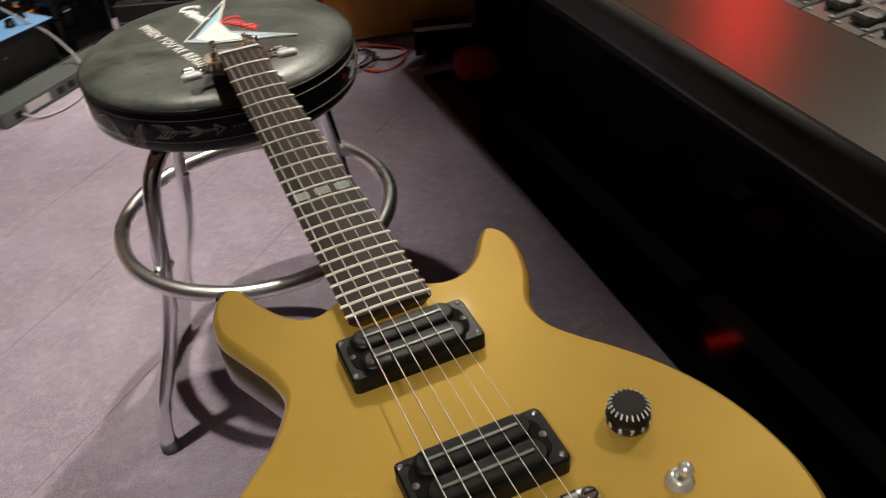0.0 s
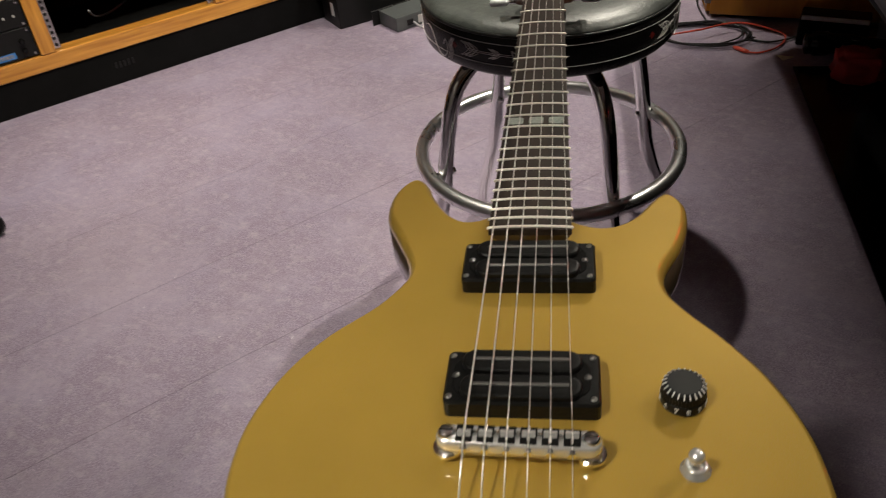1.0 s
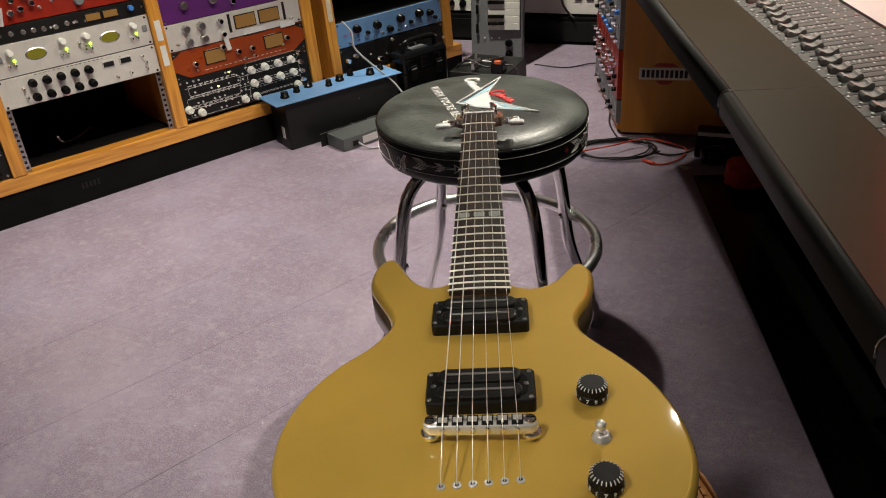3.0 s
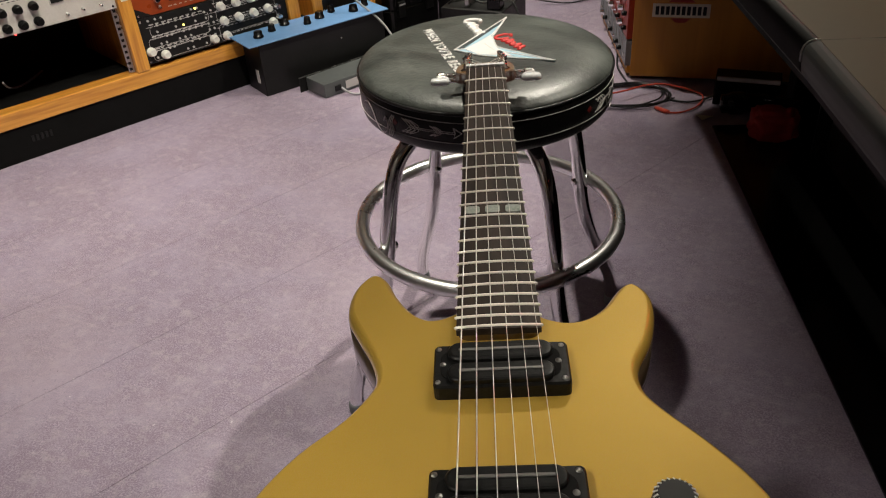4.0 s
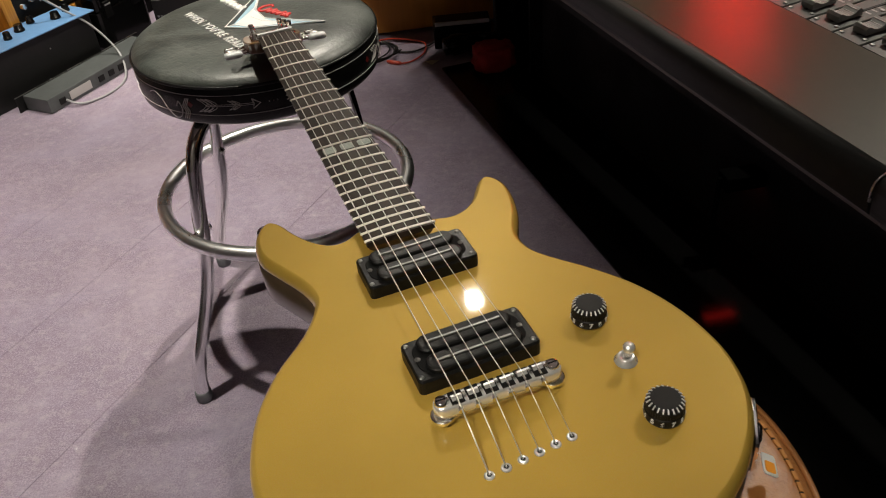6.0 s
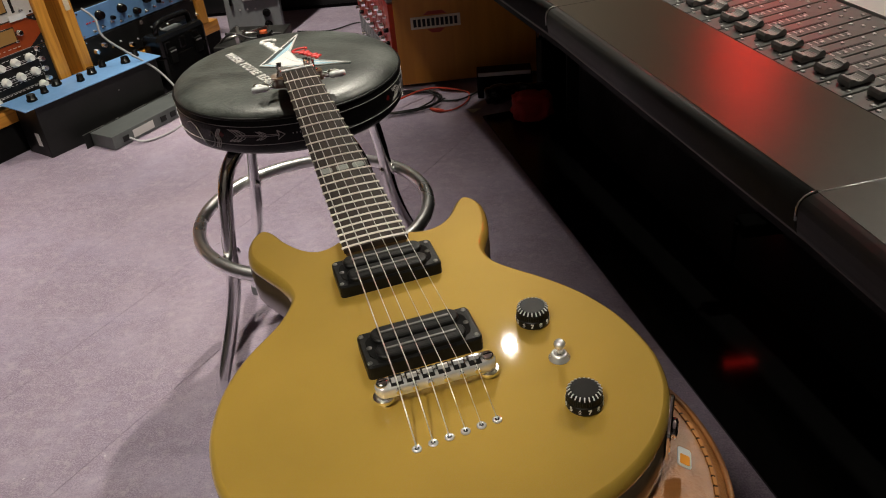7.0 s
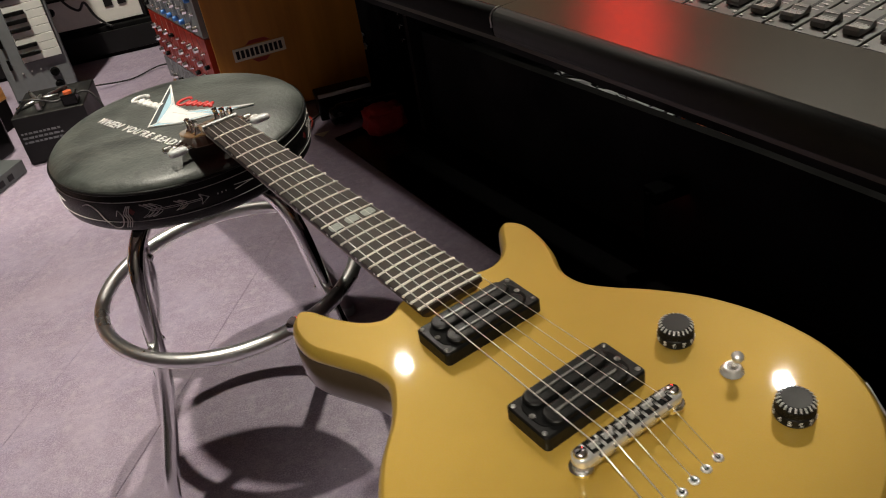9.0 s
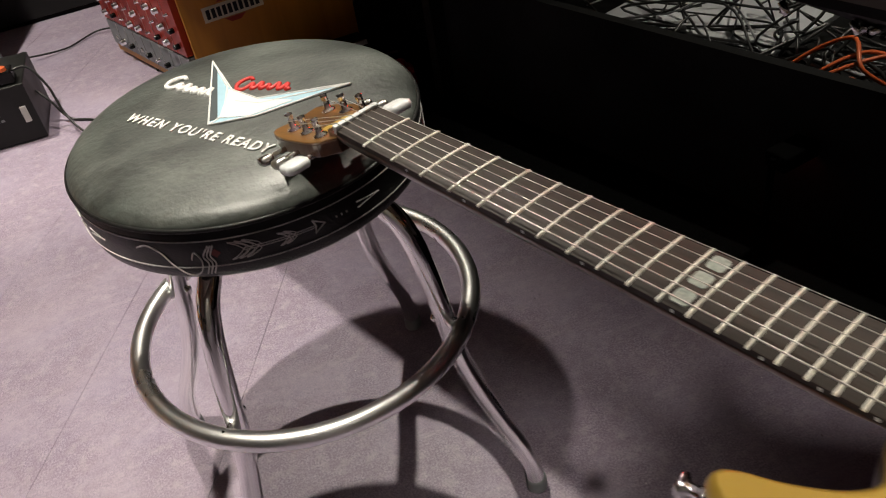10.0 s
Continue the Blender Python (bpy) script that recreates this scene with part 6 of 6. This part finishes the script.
    # black unit on the floor, clutter lying on it
    j = thing("floor_amplifier", Matrix.Identity(4), "black floor amplifier with faint print and a grey latch", "amplifier")
    part("amp_box", block(-0.925, -0.716, 2.403, 2.62, 0.003, 0.152, 0.003), M_PANEL_BLACK, j)
    part("latch", block(-0.748, -0.733, 2.398, 2.404, 0.055, 0.098, 0.002), M_GREY_INK, j, "worn grey latch")
    rn = random.Random(31)
    for r in range(3):
        x = -0.915
        while x < -0.8:
            w = rn.uniform(0.006, 0.016)
            part("print_bar", block(x, x + w, 2.4015, 2.4035, 0.098 - 0.014 * r, 0.104 - 0.014 * r), M_PANEL_GREY, j)
            x += w + 0.004
    for x in (-0.9, -0.74):
        for y in (2.43, 2.59):
            part("rubber_foot", lathe([(0.008, 0), (0.008, 0.004), (0, 0.004)], 10, m=Matrix.Translation((x, y, 0))), M_BLACK_MATT, j)
    st = thing("folded_stand", Matrix.Translation((0, 0, 0)), "folded steel bracket and tubes lying on the amplifier", "stand")
    for p, q in (((-0.915, 2.46, 0.158), (-0.79, 2.58, 0.158)), ((-0.918, 2.52, 0.159), (-0.8, 2.5, 0.164)), ((-0.905, 2.6, 0.158), (-0.84, 2.44, 0.166))):
        part("stand_tube", tube([p, q], 0.0055, 10), M_STEEL, st, smooth=True)
    part("stand_bracket", block(-0.852, -0.838, 2.425, 2.5, 0.1525, 0.178, 0.002), M_STEEL, st)
    pb = thing("plug_block", Matrix.Translation((-0.752, 2.43, 0.152)), "black mains plug block with an orange face", "plug")
    part("block_body", block(-0.022, 0.022, -0.015, 0.03, 0, 0.034, 0.004), M_BLACK, pb)
    part("plug_face", lathe([(0, 0.034), (0.013, 0.034), (0.012, 0.042), (0, 0.044)], 14, m=Matrix.Translation((0, -0.002, 0))), M_CABLE_ORANGE, pb, "orange plug face")
    for p in ([(-0.74, 2.44, 0.175), (-0.70, 2.45, 0.172), (-0.67, 2.43, 0.12), (-0.655, 2.40, 0.05), (-0.62, 2.36, 0.005), (-0.58, 2.38, 0.004)], [(-0.716, 2.5, 0.09), (-0.69, 2.48, 0.06), (-0.66, 2.46, 0.01), (-0.6, 2.42, 0.004), (-0.575, 2.36, 0.004), (-0.6, 2.31, 0.004)], [(-0.91, 2.43, 0.157), (-0.86, 2.425, 0.19), (-0.8, 2.43, 0.17), (-0.77, 2.435, 0.172)]):
        tagged(obj("floor_lead", tube(spline(p, 7), 0.0035, 6), M_CABLE, smooth=True), "black lead trailing from the floor amplifier", "cable")


keyboards()


def leads():
    rnd = random.Random(6)
    # coil of black lead with a red one over it
    cx, cy = -0.276, 2.228
    pts = []
    for i in range(120):
        a = i * 2 * math.pi / 24
        r = 0.089 + 0.011 * math.sin(i * 0.23) + 0.003 * (i / 24)
        pts.append((cx + 1.15 * r * math.cos(a) + 0.01 * math.sin(i * 0.37), cy + 0.82 * r * math.sin(a) + 0.25 * r * math.cos(a), 0.004 + 0.0028 * (i // 24) + 0.0015 * math.sin(i)))
    tagged(obj("coiled_lead", tube(pts, 0.0025, 6), M_CABLE, smooth=True), "coil of black cable on the floor by the cabinet", "cable")
    red = [(-0.43, 2.172, 0.006), (-0.385, 2.18, 0.007), (-0.341, 2.187, 0.018), (-0.29, 2.215, 0.024), (-0.236, 2.275, 0.024), (-0.183, 2.303, 0.02), (-0.105, 2.309, 0.006), (-0.08, 2.278, 0.005), (-0.086, 2.213, 0.005), (-0.118, 2.165, 0.005), (-0.15, 2.153, 0.005)]
    tagged(obj("red_lead", tube(spline(red, 7), 0.0026, 7), M_CABLE_RED, smooth=True), "red-orange cable lying over the black coil", "cable")
    plug = obj("cable_plug", tube([(-0.148, 2.153, 0.0065), (-0.16, 2.157, 0.0065), (-0.178, 2.166, 0.0065), (-0.19, 2.172, 0.0065)], [0.0042, 0.0062, 0.0058, 0.004], 8), M_CABLE_RED, smooth=True)
    tagged(plug, "orange moulded plug of the red cable", "plug")
    for p, lab in (([(-0.30, 2.32, 0.004), (-0.36, 2.44, 0.004), (-0.40, 2.6, 0.004), (-0.48, 2.8, 0.01)], "thin black lead along the cabinet foot"),
                   ([(-0.8, 2.95, 0.02), (-0.68, 2.98, 0.006), (-0.58, 3.05, 0.01), (-0.5, 2.98, 0.02), (-0.47, 2.85, 0.01), (-0.44, 2.72, 0.02), (-0.42, 2.62, 0.005)], "tangled black lead beside the coloured modules"),
                   ([(-0.166, 2.24, 0.004), (-0.115, 2.235, 0.005), (-0.07, 2.27, 0.006), (-0.03, 2.33, 0.008)], "thin black lead by the pedal")):
        tagged(obj("floor_lead", tube(spline(p, 7), 0.003, 6), M_CABLE_GREY if lab.startswith("grey") else M_CABLE, smooth=True), lab, "cable")
    tp = obj("tape_scrap", prism([(-0.081, 2.17), (-0.059, 2.142), (-0.037, 2.173)], 0.0002, 0.0012), M_TAPE)
    tagged(tp, "small scrap of cream tape on the floor", "tape")


leads()

# ---- office chairs ----


def office_chair(x, y, turn, lab):
    c = thing("office_chair", pose(x, y, 0, 0, 0, turn), lab, "chair", "office chairs by the rack")
    part("hub", lathe([(0.035, 0.07), (0.04, 0.085), (0.04, 0.12), (0.028, 0.14), (0.028, 0.38), (0, 0.38)], 20), M_PANEL_BLACK, c, smooth=False)
    for k in range(5):
        a = radians(72 * k)
        m = Matrix.Rotation(a, 4, "Z")
        bm = bmesh.new()
        rows = []
        for r, w, z0, z1 in ((0.03, 0.028, 0.085, 0.125), (0.13, 0.025, 0.078, 0.115), (0.24, 0.022, 0.066, 0.098), (0.33, 0.02, 0.058, 0.082), (0.357, 0.014, 0.058, 0.074)):
            rows.append([bm.verts.new(v) for v in ((r, -w, z0), (r, w, z0), (r, w * 0.8, z1 - 0.004), (r, w * 0.35, z1), (r, -w * 0.35, z1), (r, -w * 0.8, z1 - 0.004))])
        for p, q in zip(rows, rows[1:]):
            for i in range(6):
                bm.faces.new((p[i], p[(i + 1) % 6], q[(i + 1) % 6], q[i]))
        bm.faces.new(rows[0]), bm.faces.new(rows[-1])
        arm = part("base_arm", bm, M_CHAIR, c, "grey metal base arm", True, m)
        for sy in (-1, 1):
            part("caster_wheel", lathe([(0, 0), (0.012, 0), (0.0275, 0.002), (0.029, 0.006), (0.029, 0.016), (0.0265, 0.019), (0, 0.019)], 24, m=Matrix.Translation((0.346, sy * 0.004, 0.029)) @ Matrix.Rotation(radians(-90 * sy), 4, "X")), M_BLACK, arm, "black caster wheel", True)
            part("wheel_cap", lathe([(0, 0), (0.018, 0), (0.016, 0.003), (0, 0.0045)], 16, m=Matrix.Translation((0.346, sy * 0.0232, 0.029)) @ Matrix.Rotation(radians(-90 * sy), 4, "X")), M_CHAIR, arm, smooth=True)
        part("caster_hood", lathe([(0.0, 0.034), (0.024, 0.034), (0.022, 0.054), (0.011, 0.061), (0, 0.061)], 14, m=Matrix.Translation((0.346, 0, 0))), M_BLACK, arm, smooth=True)
    part("seat", shell(rounded(-0.24, 0.24, -0.24, 0.24, 0.1, 6), [(0.03, 0.385), (0.004, 0.395), (0, 0.42), (0.006, 0.455), (0.03, 0.472), (0.08, 0.476)]), M_BLACK_MATT, c, "black upholstered seat", True)
    return c


M_CHAIR = mat("chair_grey_metal", (0.2, 0.2, 0.2), 0.35, 0.6, vary=0.1, scale=80)
office_chair(-1.697, 0.632, 20.5, "black office chair on a grey five-star base near rack")
office_chair(-1.29, 0.112, 45, "black office chair with casters further from the rack")

# ---- spot lamps on the ceiling, two of them added fills ----


M_LENS = glow("lit_lens", (1.0, 0.92, 0.8), 20.0)


def spot_lamp(place, aim, hood=0.022):
    m = look(place, aim)
    s = thing("ceiling_spot", Matrix.Identity(4), "small black ceiling spotlight, switched on", "spotlight", "ceiling spotlights")
    part("stem", tube([Vector(place) + Vector((0, 0, 0.10)), (place[0], place[1], 2.45)], 0.008, 8), M_BLACK, s)
    part("lamp_can", lathe([(0.0, 0.126), (0.028, 0.126), (0.049, 0.108), (0.05, hood), (0.052, hood), (0.052, 0.13), (0.03, 0.15), (0.0, 0.15)], 24), M_BLACK, s, smooth=False, m=Matrix.Translation((0, 0, 0)) @ m)
    part("glow_lens", lathe([(0.0, 0.0205), (0.021, 0.0205), (0.023, 0.0225), (0.023, 0.026), (0.0, 0.026)], 24), M_LENS, s, "bright lamp lens", m=m)


# lamps D and E are added fills, so their cans are made up too
spot_lamp(SPOT_X, AIM_X, -0.06), spot_lamp(SPOT_B, AIM_B), spot_lamp(SPOT_C, AIM_C), spot_lamp(FILL_D, AIM_D), spot_lamp(FILL_E, AIM_E), spot_lamp(SPOT_F, AIM_F, -0.06), spot_lamp(SPOT_G, AIM_G, -0.08)

# ---- floor sheets ----


def cut(poly, axis, at, keep):
    """The part of a convex outline on one side of a line along x or y."""
    out = []
    for p, q in zip(poly, poly[1:] + poly[:1]):
        a, b = keep * (p[axis] - at), keep * (q[axis] - at)
        if a >= 0:
            out.append(p)
        if a * b < 0:
            out.append(tuple(p[k] + (q[k] - p[k]) * a / (a - b) for k in (0, 1)))
    return out


def floor_sheets():
    u, v = Vector((0.412, 0.911)), Vector((0.911, -0.412))
    edges = (-4.6, -2.58, -2.0095, -1.7265, -1.4435, -1.1605, -0.8775, 3.6)
    for a, b in zip(edges, edges[1:]):
        b -= 0.0008
        poly = [tuple(v * d + u * e) for d, e in ((a, -4.0), (b, -4.0), (b, 5.0), (a, 5.0))]
        for axis, at, keep in ((0, FX0, 1), (0, FX1, -1), (1, FY0, 1), (1, FY1, -1)):
            poly = cut(poly, axis, at, keep)
        if len(poly) > 2:
            part("floor_sheet", prism(poly, -0.004, 0.0), M_FLOOR, FLOOR)


floor_sheets()
